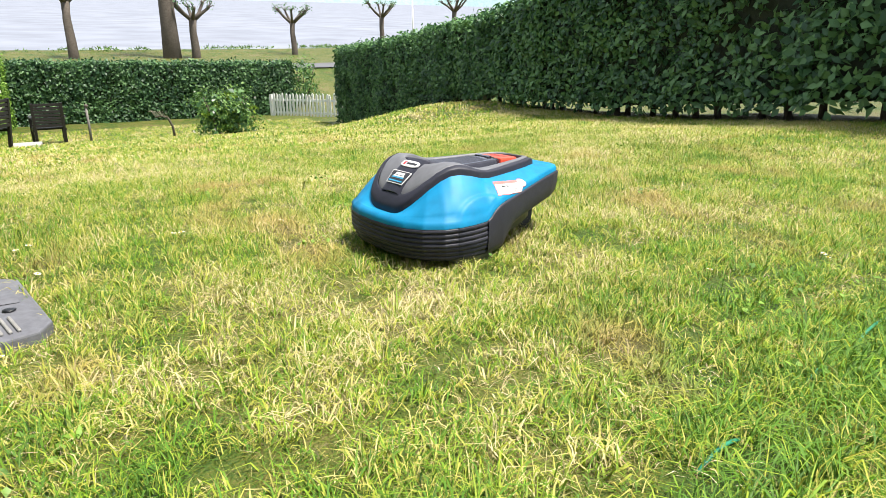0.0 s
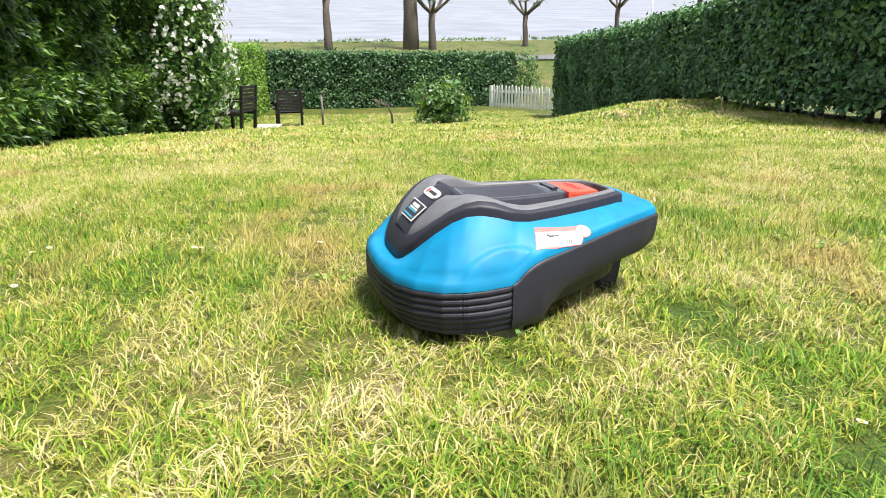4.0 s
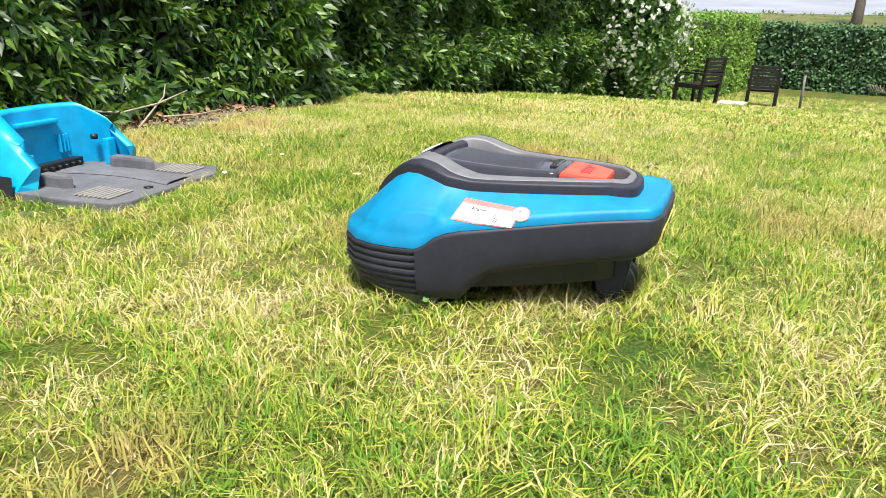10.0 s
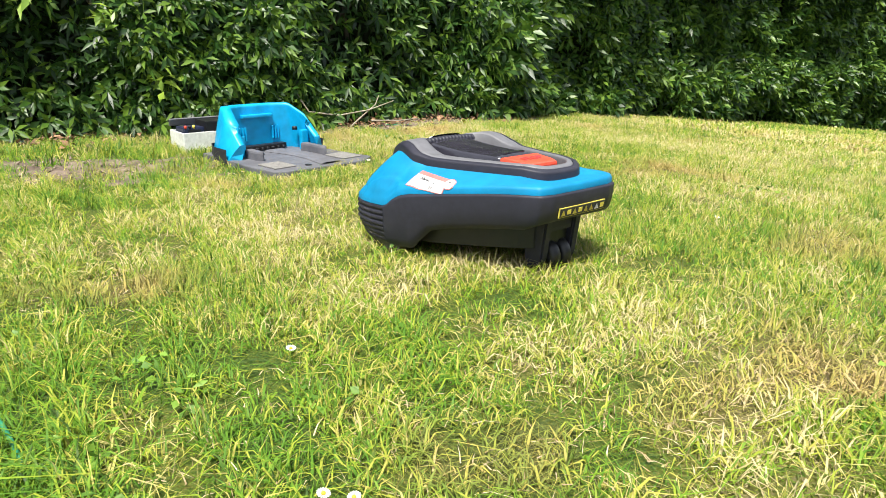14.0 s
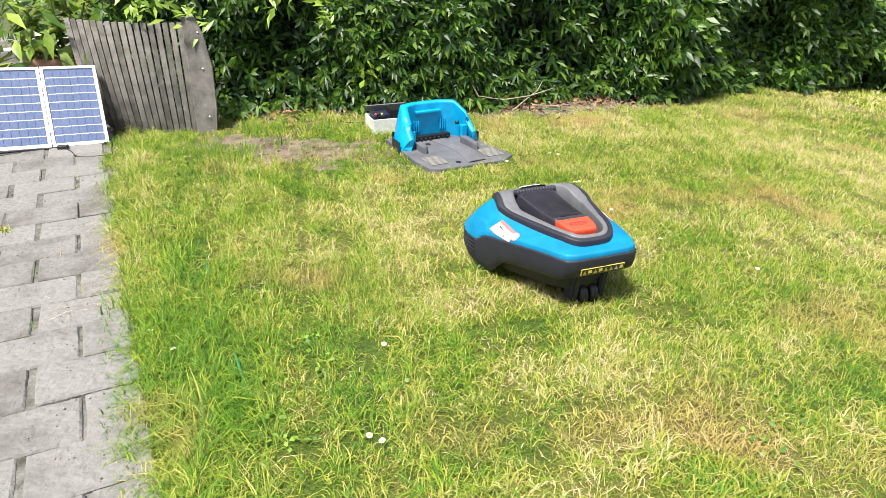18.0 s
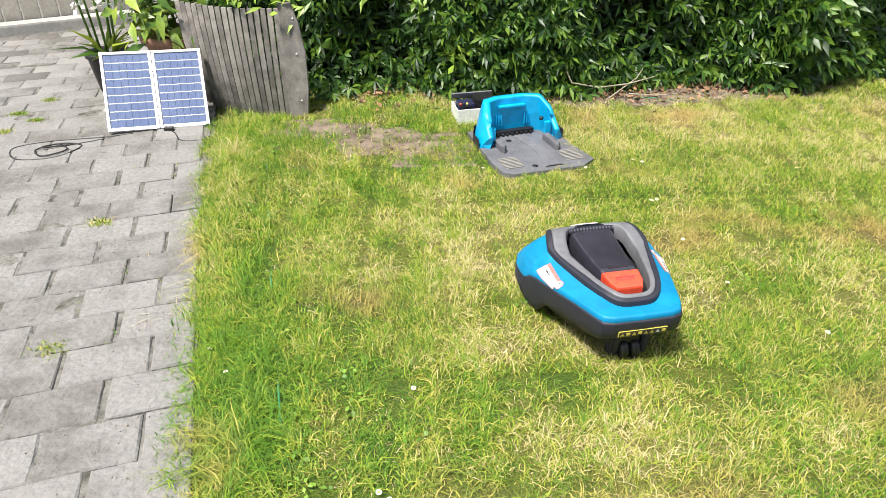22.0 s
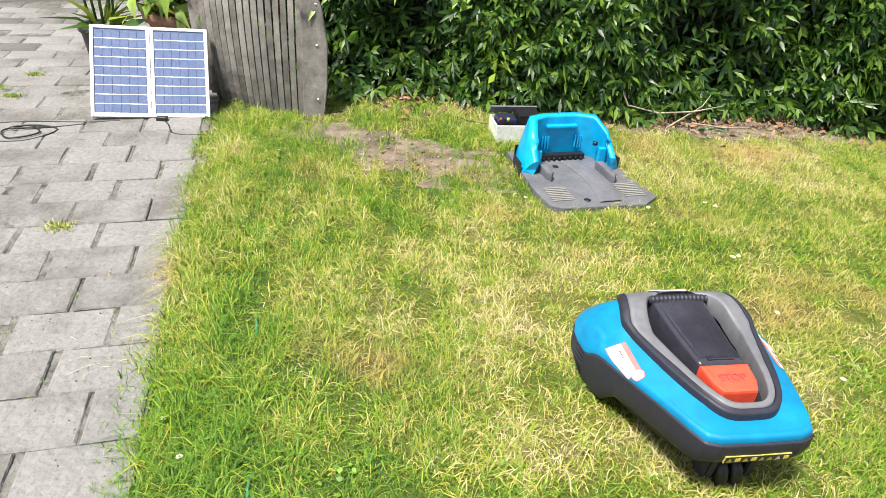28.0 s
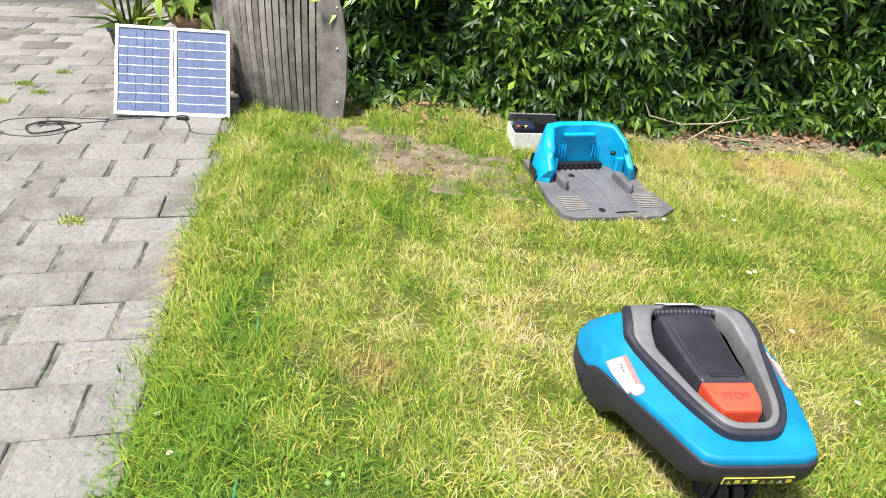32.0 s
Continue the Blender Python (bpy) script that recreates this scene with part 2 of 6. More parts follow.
M_DRYLEAF = material("dry_leaf", (0.36, 0.2, 0.11), 0.85, (0.09, 0.05, 0.03), 6, island=True)
M_WIRE = material("green_wire", (0.02, 0.22, 0.12), 0.5)
M_ROAD = material("asphalt", (0.13, 0.13, 0.14), 0.9, (0.10, 0.10, 0.105), 2)
M_STONE = material("stone_slab", (0.42, 0.4, 0.37), 0.85, (0.3, 0.29, 0.27), 5, bump=0.3)
M_SEA = material("sea_water", (0.235, 0.25, 0.295), 0.9, spec=0.0, second=(0.215, 0.23, 0.275), scale=0.02, bump=0.25, bump_scale=1.2)


# ---- mesh helpers ----
def add_mesh(name, bm_or_arrays, mat, parent=None, label="", smooth=True, kind=""):
    me = bpy.data.meshes.new(name)
    if isinstance(bm_or_arrays, tuple):
        v, f = bm_or_arrays
        v, f = np.asarray(v, np.float32), np.asarray(f, np.int32)
        me.vertices.add(len(v))
        me.vertices.foreach_set("co", v.ravel())
        k = f.shape[1]
        me.loops.add(f.size)
        me.loops.foreach_set("vertex_index", f.ravel())
        me.polygons.add(len(f))
        me.polygons.foreach_set("loop_start", np.arange(0, f.size, k, dtype=np.int32))
        me.update(calc_edges=True)
        me.validate()
    else:
        bm_or_arrays.normal_update()
        bm_or_arrays.to_mesh(me)
        bm_or_arrays.free()
    if smooth:
        me.polygons.foreach_set("use_smooth", np.ones(len(me.polygons), bool))
        me.update()
    me.materials.append(mat)
    ob = new(name, me)
    if parent is not None:
        ob.parent = parent
    if label:
        ob["label"] = label
    if kind:
        ob["kind"] = kind
    return ob


def part(name, bm, mat, parent, label="", smooth=False):
    return add_mesh(name, bm, mat, parent, label, smooth)


def thing(name, m, label, category, group="", kind=""):
    e = new(name)
    e.empty_display_size = 0.1
    e.matrix_world = m
    return tagged(e, label, category, group, kind)


def box(sx, sy, sz, at=(0, 0, 0), bevel=0.004, turn=None, seg=2):
    bm = bmesh.new()
    bmesh.ops.create_cube(bm, size=1)
    bmesh.ops.scale(bm, vec=(sx, sy, sz), verts=bm.verts)
    if bevel:
        bmesh.ops.bevel(bm, geom=bm.edges[:], offset=bevel, segments=seg, affect="EDGES", profile=0.7)
    if turn is not None:
        bmesh.ops.transform(bm, matrix=turn, verts=bm.verts)
    bmesh.ops.translate(bm, vec=at, verts=bm.verts)
    return bm


def tube(path, radii, sides=8, cap=True):
    """A round bar along points, with a radius at each."""
    bm = bmesh.new()
    rings = []
    pts = [Vector(p) for p in path]
    if isinstance(radii, (int, float)):
        radii = [radii] * len(pts)
    up = Vector((0.3, 0.2, 1)).normalized()
    for i, p in enumerate(pts):
        d = (pts[min(i + 1, len(pts) - 1)] - pts[max(i - 1, 0)]).normalized()
        a = d.cross(up if abs(d.dot(up)) < 0.95 else Vector((1, 0, 0))).normalized()
        c = d.cross(a)
        rings.append([bm.verts.new(p + radii[i] * (math.cos(2 * math.pi * k / sides) * a + math.sin(2 * math.pi * k / sides) * c)) for k in range(sides)])
    for r, s in zip(rings, rings[1:]):
        for k in range(sides):
            bm.faces.new((r[k], r[(k + 1) % sides], s[(k + 1) % sides], s[k]))
    if cap:
        bm.faces.new(rings[0][::-1])
        bm.faces.new(rings[-1])
    bmesh.ops.recalc_face_normals(bm, faces=bm.faces)
    return bm


def lathe(profile, sides=24, axis="z"):
    bm = bmesh.new()
    rings = []
    for r, z in profile:
        ring = []
        for k in range(sides):
            a = 2 * math.pi * k / sides
            co = (r * math.cos(a), r * math.sin(a), z) if axis == "z" else (r * math.cos(a), z, r * math.sin(a))
            ring.append(bm.verts.new(co))
        rings.append(ring)
    for r, s in zip(rings, rings[1:]):
        for k in range(sides):
            bm.faces.new((r[k], r[(k + 1) % sides], s[(k + 1) % sides], s[k]))
    bm.faces.new(rings[0][::-1])
    bm.faces.new(rings[-1])
    bmesh.ops.recalc_face_normals(bm, faces=bm.faces)
    return bm


def extruded(outline, z0, z1, bevel=0.0):
    """A flat outline (x, y) raised from z0 to z1."""
    bm = bmesh.new()
    lo = [bm.verts.new((x, y, z0)) for x, y in outline]
    hi = [bm.verts.new((x, y, z1)) for x, y in outline]
    n = len(outline)
    bm.faces.new(lo[::-1])
    top = bm.faces.new(hi)
    for i in range(n):
        bm.faces.new((lo[i], lo[(i + 1) % n], hi[(i + 1) % n], hi[i]))
    bmesh.ops.recalc_face_normals(bm, faces=bm.faces)
    if bevel:
        edges = [e for e in bm.edges if all(v in hi for v in e.verts)]
        bmesh.ops.bevel(bm, geom=edges, offset=bevel, segments=2, affect="EDGES", profile=0.6)
    return bm


def strip(rings, closed=True, flip=False):
    bm = bmesh.new()
    vs = [[bm.verts.new(p) for p in ring] for ring in rings]
    n = len(rings[0])
    for r, s in zip(vs, vs[1:]):
        for k in range(n if closed else n - 1):
            bm.faces.new((r[k], r[(k + 1) % n], s[(k + 1) % n], s[k]))
    bmesh.ops.recalc_face_normals(bm, faces=bm.faces)
    return bm


def text_part(body, size, mat, parent, m, label):
    cu = bpy.data.curves.new("lettering", "FONT")
    cu.body, cu.size, cu.align_x, cu.align_y, cu.extrude = body, size, "CENTER", "CENTER", 0.0003
    cu.materials.append(mat)
    ob = new("lettering", cu)
    ob.parent = parent
    ob.matrix_basis = m
    ob["label"] = label
    return ob


rng = np.random.default_rng(7)


def frames(normals):
    """Two axes across each normal, turned at random."""
    n = normals / np.linalg.norm(normals, axis=1, keepdims=True)
    a = np.cross(n, rng.normal(size=n.shape))
    a /= np.linalg.norm(a, axis=1, keepdims=True)
    return a, np.cross(n, a), n


def leaves(points, normals, length, width, droop=0.25, spread=0.7, hang=None):
    """Folded, pointed leaves: six corners, four faces each."""
    k = len(points)
    nn = normals + spread * rng.normal(size=(k, 3))
    a, b, n = frames(nn)
    if hang is not None:
        along = np.asarray(hang) + 0.75 * rng.normal(size=(k, 3))
        along -= (along * n).sum(1, keepdims=True) * n
        along /= np.linalg.norm(along, axis=1, keepdims=True) + 1e-9
        a, b = along, np.cross(n, along)
    ln = length * rng.uniform(0.6, 1.25, (k, 1))
    wd = width * rng.uniform(0.7, 1.25, (k, 1))
    p = points
    v = np.stack([p, p + 0.45 * ln * a + 0.5 * wd * b + 0.12 * wd * n, p + 0.5 * ln * a, p + 0.45 * ln * a - 0.5 * wd * b + 0.12 * wd * n, p + ln * a - droop * ln * n * 0.5], 1)
    base = (np.arange(k) * 5)[:, None, None]
    f = (np.array([[0, 1, 2], [1, 4, 2], [0, 2, 3], [3, 2, 4]])[None] + base).reshape(-1, 3)
    return v.reshape(-1, 3), f


def vnoise(p, scale, seed=0.0):
    """Cheap smooth noise, -1 to 1, for arrays of points."""
    q = p * scale + seed
    return (np.sin(q[:, 0] * 1.7 + 1.3 * np.sin(q[:, 1] * 1.1 + seed)) + np.sin(q[:, 1] * 2.1 + 1.7 * np.sin(q[:, 2] * 1.3)) + np.sin(q[:, 2] * 1.9 + 1.1 * np.sin(q[:, 0] * 1.6 + 2))) / 3


# ---- ground ----
def height(x, y):
    """The lawn over the garden's plane: even round the machine, then falling, a grass bank, then the sea bed."""
    x, y = np.asarray(x, float), np.asarray(y, float)
    h = np.interp(x, [-3000, -8, 1.4, 2.4, 5, 7.8, 9, 12, 14.5, 16, 19, 23, 28, 33, 44, 50], [-230, 0, 0, -0.06, -0.29, -0.55, -0.7, -1.04, -1.25, -1.4, -1.5, -1.5, -0.1, 0.08, 0.36, 0.95])
    shore = np.clip((x - 50 - 0.25 * np.clip(-y - 4, 0, 80)) / 8, 0, 1)
    h = h + np.clip((x - 50) / 12, 0, 1) * 0.3
    h = h * (1 - shore) + shore * -9.0
    h = h + 0.34 * np.exp(-((x - 8.9) ** 2) / 8 - ((y + 3.0) ** 2) / 1.8)
    h = h + 0.012 * np.sin(x * 2.3 + 0.7 * y) * np.sin(y * 1.9 - 0.5 * x) * (x > -0.8)
    return h


xs = np.unique(np.concatenate([np.arange(-6, 6, 0.12), np.arange(6, 20, 0.4), np.arange(20, 62, 1.0), np.linspace(62, 3000, 20), -np.geomspace(6.2, 3000, 20)]))
ys = np.unique(np.concatenate([np.arange(-5, 6, 0.12), np.arange(6, 12, 0.5), np.arange(-12, -5, 0.5), np.arange(-70, -12, 2.0), np.arange(12, 40, 2), np.geomspace(41, 3000, 14), -np.geomspace(72, 3000, 14)]))
gx, gy = np.meshgrid(xs, ys, indexing="ij")
gz = height(gx, gy)
gi = np.arange(gx.size).reshape(gx.shape)
gf = np.stack([gi[:-1, :-1], gi[1:, :-1], gi[1:, 1:], gi[:-1, 1:]], -1).reshape(-1, 4)
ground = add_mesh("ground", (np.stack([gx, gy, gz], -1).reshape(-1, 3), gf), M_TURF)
tagged(ground, "patchy green and straw-yellow mown lawn sloping to the shore", "lawn", kind="structure")

bm = bmesh.new()
sea_v = [bm.verts.new(p) for p in ((48, -4800, -4.6), (4900, -4800, -4.6), (4900, 4800, -4.6), (48, 4800, -4.6))]
bm.faces.new(sea_v)
sea = add_mesh("water", bm, M_SEA, smooth=False)
tagged(sea, "pale calm sea under a bright sky", "sea", kind="structure")


def EDGE(y):
    """x of the edge between paving and lawn."""
    return -0.40 - 0.235 * y


def on_paving(x, y):
    return (x < EDGE(y)) & (y < 3.75)


def H1(x):
    """y of the tall hedge's lawn side."""
    return np.interp(x, [-1.4, -0.6, -0.15, 0.4, 1.0, 2.0, 3.0, 5.0, 7.4], [3.76, 3.58, 3.68, 3.68, 3.6, 3.8, 4.2, 4.52, 4.45])


def H3(x):
    """y of the dark hedge's lawn side."""
    return np.interp(x, [0, 1.7, 4.3, 8.4, 12, 17.4], [-1.77, -1.97, -2.53, -3.22, -3.63, -3.99])


# bare soil: by the station and along the foot of the hedge
def soil_amount(x, y):
    a = np.exp(-(((x + 0.28) / 0.38) ** 2 + ((y - 2.91 + 0.2 * (x + 0.3)) / 0.19) ** 2) ** 1.2)
    b = np.exp(-((y - H1(x) + 0.16) / 0.15) ** 4) * np.clip((2.4 - x) / 0.7, 0, 1) * np.clip((x - 0.25) / 0.4, 0.25, 1) * (x > -0.75)
    c = np.exp(-(((x + 0.6) / 0.3) ** 2 + ((y - 3.1) / 0.1) ** 2) ** 1.5) * 0.8
    return np.clip(a + b + c, 0, 1)


def soil_patch(name, outline_x, outline_y, label):
    n = 90
    ux, uy = np.meshgrid(np.linspace(*outline_x, n), np.linspace(*outline_y, n), indexing="ij")
    amt = soil_amount(ux, uy) + (0.5 * vnoise(np.stack([ux.ravel(), uy.ravel(), 0 * ux.ravel()], 1), 17) + 0.25 * vnoise(np.stack([ux.ravel(), uy.ravel(), 0 * ux.ravel()], 1), 45)).reshape(ux.shape)
    z = height(ux, uy) + np.where(amt > 0.4, 0.006, -0.02) + 0.005 * vnoise(np.stack([ux.ravel(), uy.ravel(), 0 * ux.ravel()], 1), 60.0, 3.0).reshape(ux.shape) + 0.004 * vnoise(np.stack([ux.ravel(), uy.ravel(), 0 * ux.ravel()], 1), 130.0, 5.0).reshape(ux.shape)
    i = np.arange(n * n).reshape(n, n)
    f = np.stack([i[:-1, :-1], i[1:, :-1], i[1:, 1:], i[:-1, 1:]], -1).reshape(-1, 4)
    ob = add_mesh(name, (np.stack([ux, uy, z], -1).reshape(-1, 3), f), M_SOIL)
    return tagged(ob, label, "soil", kind="structure")


soil_patch("soil", (-0.95, 0.6), (2.6, 3.5), "bare trodden brown soil among thin grass")
soil_patch("soil_bed", (-0.8, 4.4), (3.2, 4.2), "strip of bare soil at the foot of the hedge")


# ---- hedges ----
def hedge(name, front, back, x0, x1, base, top, leaf, size, count, label, inner=0.16, bumps=0.10, droop=0.3, gap=0.0, ends=False, upright=None, core_mat=None, sprigs=0):
    """A hedge between two lines y = front(x) and back(x); its camera side is front. Leaves in a shell, a core coloured
    as inner shade.
    """
    t = thing(name, Matrix.Identity(4), label, "hedge")
    s = 1.0 if front(0.5 * (x0 + x1)) < back(0.5 * (x0 + x1)) else -1.0
    nx, nz = max(12, int((x1 - x0) * 5)), 14
    u, w = np.meshgrid(np.linspace(x0, x1, nx), np.linspace(0, 1, nz), indexing="ij")
    rings = []
    fy, by = front(u) + s * inner, back(u) - s * inner
    zb, zt = base(u) + gap, top(u) - inner
    rings_y = np.concatenate([fy, by[:, ::-1]], 1)
    rings_z = np.concatenate([zb + (zt - zb) * w, zb + (zt - zb) * w[:, ::-1]], 1)
    uu = np.concatenate([u, u], 1)
    P = np.stack([uu, rings_y, rings_z], -1)
    flat = P.reshape(-1, 3)
    P[..., 1] += (0.6 * bumps * vnoise(flat, 2.2, 1.0) * -s).reshape(P.shape[:2]) * np.where(np.arange(2 * nz) < nz, 1, -1)
    i = np.arange(P.shape[0] * P.shape[1]).reshape(P.shape[:2])
    j = np.roll(i, -1, 1)
    f = np.stack([i[:-1], i[1:], j[1:], j[:-1]], -1).reshape(-1, 4)
    caps = []
    for row in (0, -1):
        r = i[row]
        caps += [[r[k], r[k + 1], r[2 * nz - 2 - k], r[2 * nz - 1 - k]] for k in range(nz - 1)]
    part("core", (P.reshape(-1, 3), np.concatenate([f, np.array(caps)])), core_mat or M_INNER, t, "near-black core coloured as the shade inside the hedge")
    # leaves: front, top and ends
    nf = int(count * 0.8)
    x = rng.uniform(x0, x1, nf)
    q = rng.uniform(0, 1, nf) ** 0.92
    z = base(x) + gap * 0.6 + (top(x) - base(x) - gap * 0.6) * q
    p = np.stack([x, front(x), z], 1)
    lump = vnoise(p, 2.2, 1.0) + 0.5 * vnoise(p, 6.0, 4.0)
    round_top = 0.22 * np.clip((q - 0.86) / 0.14, 0, 1) ** 2
    p[:, 1] += s * (-bumps * lump + round_top + np.abs(rng.normal(0, 0.07, nf)))
    nrm = np.tile([0.0, -s, 0.35], (nf, 1))
    full = rng.uniform(-1.8, 0.35, nf) < lump
    p, nrm, nf = p[full], nrm[full], int(full.sum())
    nt = count - nf
    x = rng.uniform(x0, x1, nt)
    v = rng.uniform(0, 1, nt)
    pt = np.stack([x, front(x) + (back(x) - front(x)) * v, top(x) + 0.05 * rng.normal(size=nt) - 0.05], 1)
    pt[:, 2] += 0.6 * bumps * vnoise(pt, 2.5, 3.0)
    nrm = np.concatenate([nrm, np.tile([0.0, -0.2 * s, 1.0], (nt, 1))])
    p = np.concatenate([p, pt])
    if ends:
        for xe, sg in ((x0, -1.0), (x1, 1.0)):
            ne = count // 12
            v, q = rng.uniform(0, 1, ne), rng.uniform(0, 1, ne)
            xx = np.full(ne, xe)
            pe = np.stack([xx + sg * (0.05 + 0.05 * rng.normal(size=ne)), front(xx) + (back(xx) - front(xx)) * v, base(xx) + (top(xx) - base(xx)) * q], 1)
            p = np.concatenate([p, pe])
            nrm = np.concatenate([nrm, np.tile([sg, 0.0, 0.3], (ne, 1))])
    ob = part("leaves", leaves(p, nrm, size[0], size[1], droop, hang=upright), leaf, t)
    ob["kind"] = "stuff"
    if sprigs:
        # shoots with a whorl of narrow leaves at the tip
        x = rng.uniform(x0, x1, sprigs * 2)
        q = rng.uniform(0.02, 1, sprigs * 2)
        c = np.stack([x, front(x), base(x) + (top(x) - base(x)) * q], 1)
        lump = vnoise(c, 2.2, 1.0) + 0.5 * vnoise(c, 6.0, 4.0)
        ok = rng.uniform(-1.0, 0.6, len(x)) < lump
        c[:, 1] += s * (-bumps * lump + rng.uniform(-0.07, 0.05, len(x)))
        c = c[ok][:sprigs]
        k = len(c)
        axis = np.stack([rng.normal(0, 0.45, k), -s * np.ones(k), rng.normal(0.1, 0.4, k)], 1)
        a, b, n = frames(axis)
        per = 8
        turn = (np.arange(per)[None] * 2.4 + rng.uniform(0, 6.28, (k, 1)))[..., None]
        back_ = np.linspace(0, 0.05, per)[None, :, None]
        root = c[:, None] - n[:, None] * back_
        open_ = np.linspace(0.55, 1.25, per)[None, :, None] * rng.uniform(0.8, 1.2, (k, per, 1))
        out = np.cos(open_) * n[:, None] + np.sin(open_) * (np.cos(turn) * a[:, None] + np.sin(turn) * b[:, None])
        out[..., 2] -= 0.3
        out /= np.linalg.norm(out, axis=2, keepdims=True)
        face = n[:, None] - out * (out * n[:, None]).sum(2, keepdims=True)
        face[..., 2] += 0.15
        side_ = np.cross(face, out)
        side_ /= np.linalg.norm(side_, axis=2, keepdims=True) + 1e-6
        ln = size[0] * rng.uniform(0.65, 1.15, (k, per, 1))
        wd = size[1] * rng.uniform(0.7, 1.1, (k, per, 1))
        mid = root + 0.5 * ln * out
        v = np.stack([root, mid + 0.5 * wd * side_ + 0.1 * wd * face, mid, mid - 0.5 * wd * side_ + 0.1 * wd * face, root + ln * out + np.array([0, 0, -0.12]) * ln], 2).reshape(-1, 3)
        f = (np.array([[0, 1, 2], [1, 4, 2], [0, 2, 3], [3, 2, 4]])[None] + (np.arange(k * per) * 5)[:, None, None]).reshape(-1, 3)
        ob = part("shoot_leaves", (v, f), M_SPRIG, t, "brighter leafy shoots")
        ob["kind"] = "stuff"
    return t


def ground_at(off):
    return lambda x: height(x, off(x))


def top1(x):
    x = np.asarray(x, float)
    return np.interp(x, [-3, 3.5, 5.0, 8.5], [2.3, 2.2, 1.75, 1.2])


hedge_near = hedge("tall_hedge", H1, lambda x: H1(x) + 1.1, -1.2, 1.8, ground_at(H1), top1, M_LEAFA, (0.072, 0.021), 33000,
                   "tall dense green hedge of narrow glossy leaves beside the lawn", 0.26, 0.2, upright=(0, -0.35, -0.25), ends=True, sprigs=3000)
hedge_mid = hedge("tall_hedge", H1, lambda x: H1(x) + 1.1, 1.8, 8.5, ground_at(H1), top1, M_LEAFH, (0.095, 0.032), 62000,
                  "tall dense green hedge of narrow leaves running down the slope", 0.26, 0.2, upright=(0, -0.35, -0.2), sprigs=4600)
H2 = lambda x: 5.05 - 0.0300 * (np.asarray(x, float) + 0.7)
hedge_light = hedge("clipped_hedge", H2, lambda x: H2(x) + 1.0, 10.6, 22.0, ground_at(H2), lambda x: np.interp(x, [11, 20], [0.5, 0.56]), M_LEAFD, (0.09, 0.045), 15000,
                    "fresh light green clipped hedge beside the lower lawn", 0.14, 0.06, ends=True)

hedge_back = hedge("clipped_hedge", lambda x: 0 * np.asarray(x, float), lambda x: 0 * np.asarray(x, float) + 1.0, 0.0, 9.6, lambda x: -1.6 + 0 * np.asarray(x, float),
                   lambda x: 0.36 - 0.014 * np.asarray(x, float), M_LEAFI, (0.115, 0.072), 22000, "dark green clipped hedge across the foot of the garden", 0.12, 0.06, ends=True)
hedge_back.matrix_world = pose(22.18, 5.62, 0, 0, 0, -90.1)
hedge_right = hedge("clipped_hedge", H3, lambda x: H3(x) - 1.2, 0.6, 17.4, ground_at(H3), lambda x: np.interp(x, [0, 4, 8.4, 12, 17.4], [1.9, 1.55, 1.06, 0.87, 0.64]),
                    M_LEAFC, (0.085, 0.05), 50000, "long dark green clipped hedge, bare-stemmed at its foot", 0.14, 0.09, gap=0.14, ends=True)
for k in range(26):
    x = 1.1 + k * 0.36 + rng.uniform(-0.1, 0.1)
    y = float(H3(x)) - 0.25 + rng.uniform(-0.1, 0.05)
    z = float(height(x, y))
    b1 = tube([(x, y, z - 0.05), (x + rng.uniform(-0.05, 0.05), y + 0.03, z + 0.2), (x + rng.uniform(-0.12, 0.12), y - 0.05, z + 0.6)], [0.035, 0.028, 0.02], 6)
    part("stem", b1, M_BARK, hedge_right, "bare brown hedge stem", True)
for k in range(14):
    x = -0.9 + k * 0.28 + rng.uniform(-0.15, 0.15)
    y = float(H1(x)) + 0.3
    b1 = tube([(x, y, -0.2), (x + rng.uniform(-0.2, 0.2), y - 0.05, 0.22), (x + rng.uniform(-0.4, 0.4), y - 0.12, 0.6)], [0.022, 0.016, 0.01], 6)
    part("stem", b1, M_BARK, hedge_near, "bare brown hedge stem", True)


def sprays(parent, spots, leaf, n, length, width, spread, label):
    """Leafy shoots that stand out of a hedge."""
    for sx, sy, sz in spots:
        base = np.array([sx, sy, sz])
        k = n
        q = rng.uniform(0, 1, k)[:, None]
        tip = np.array([rng.uniform(-0.1, 0.1), -0.18, rng.uniform(-0.05, 0.14)])
        p = base + q * tip + 0.03 * rng.normal(size=(k, 3))
        nn = np.tile([0.0, -0.6, 0.8], (k, 1))
        sh = part("shoot", leaves(p, nn, length, width, 0.3, spread, hang=tip * 5), leaf, parent, label)
        sh["kind"] = "stuff"


sprays(hedge_near, [(0.02, 3.66, 0.30), (-0.08, 3.62, 0.45), (0.10, 3.64, 0.23), (-0.35, 3.66, 0.62), (-0.72, 3.5, 0.5), (-0.95, 3.55, 0.55)],
       M_LEAFB, 24, 0.075, 0.024, 0.6, "fresh yellow-green shoot")


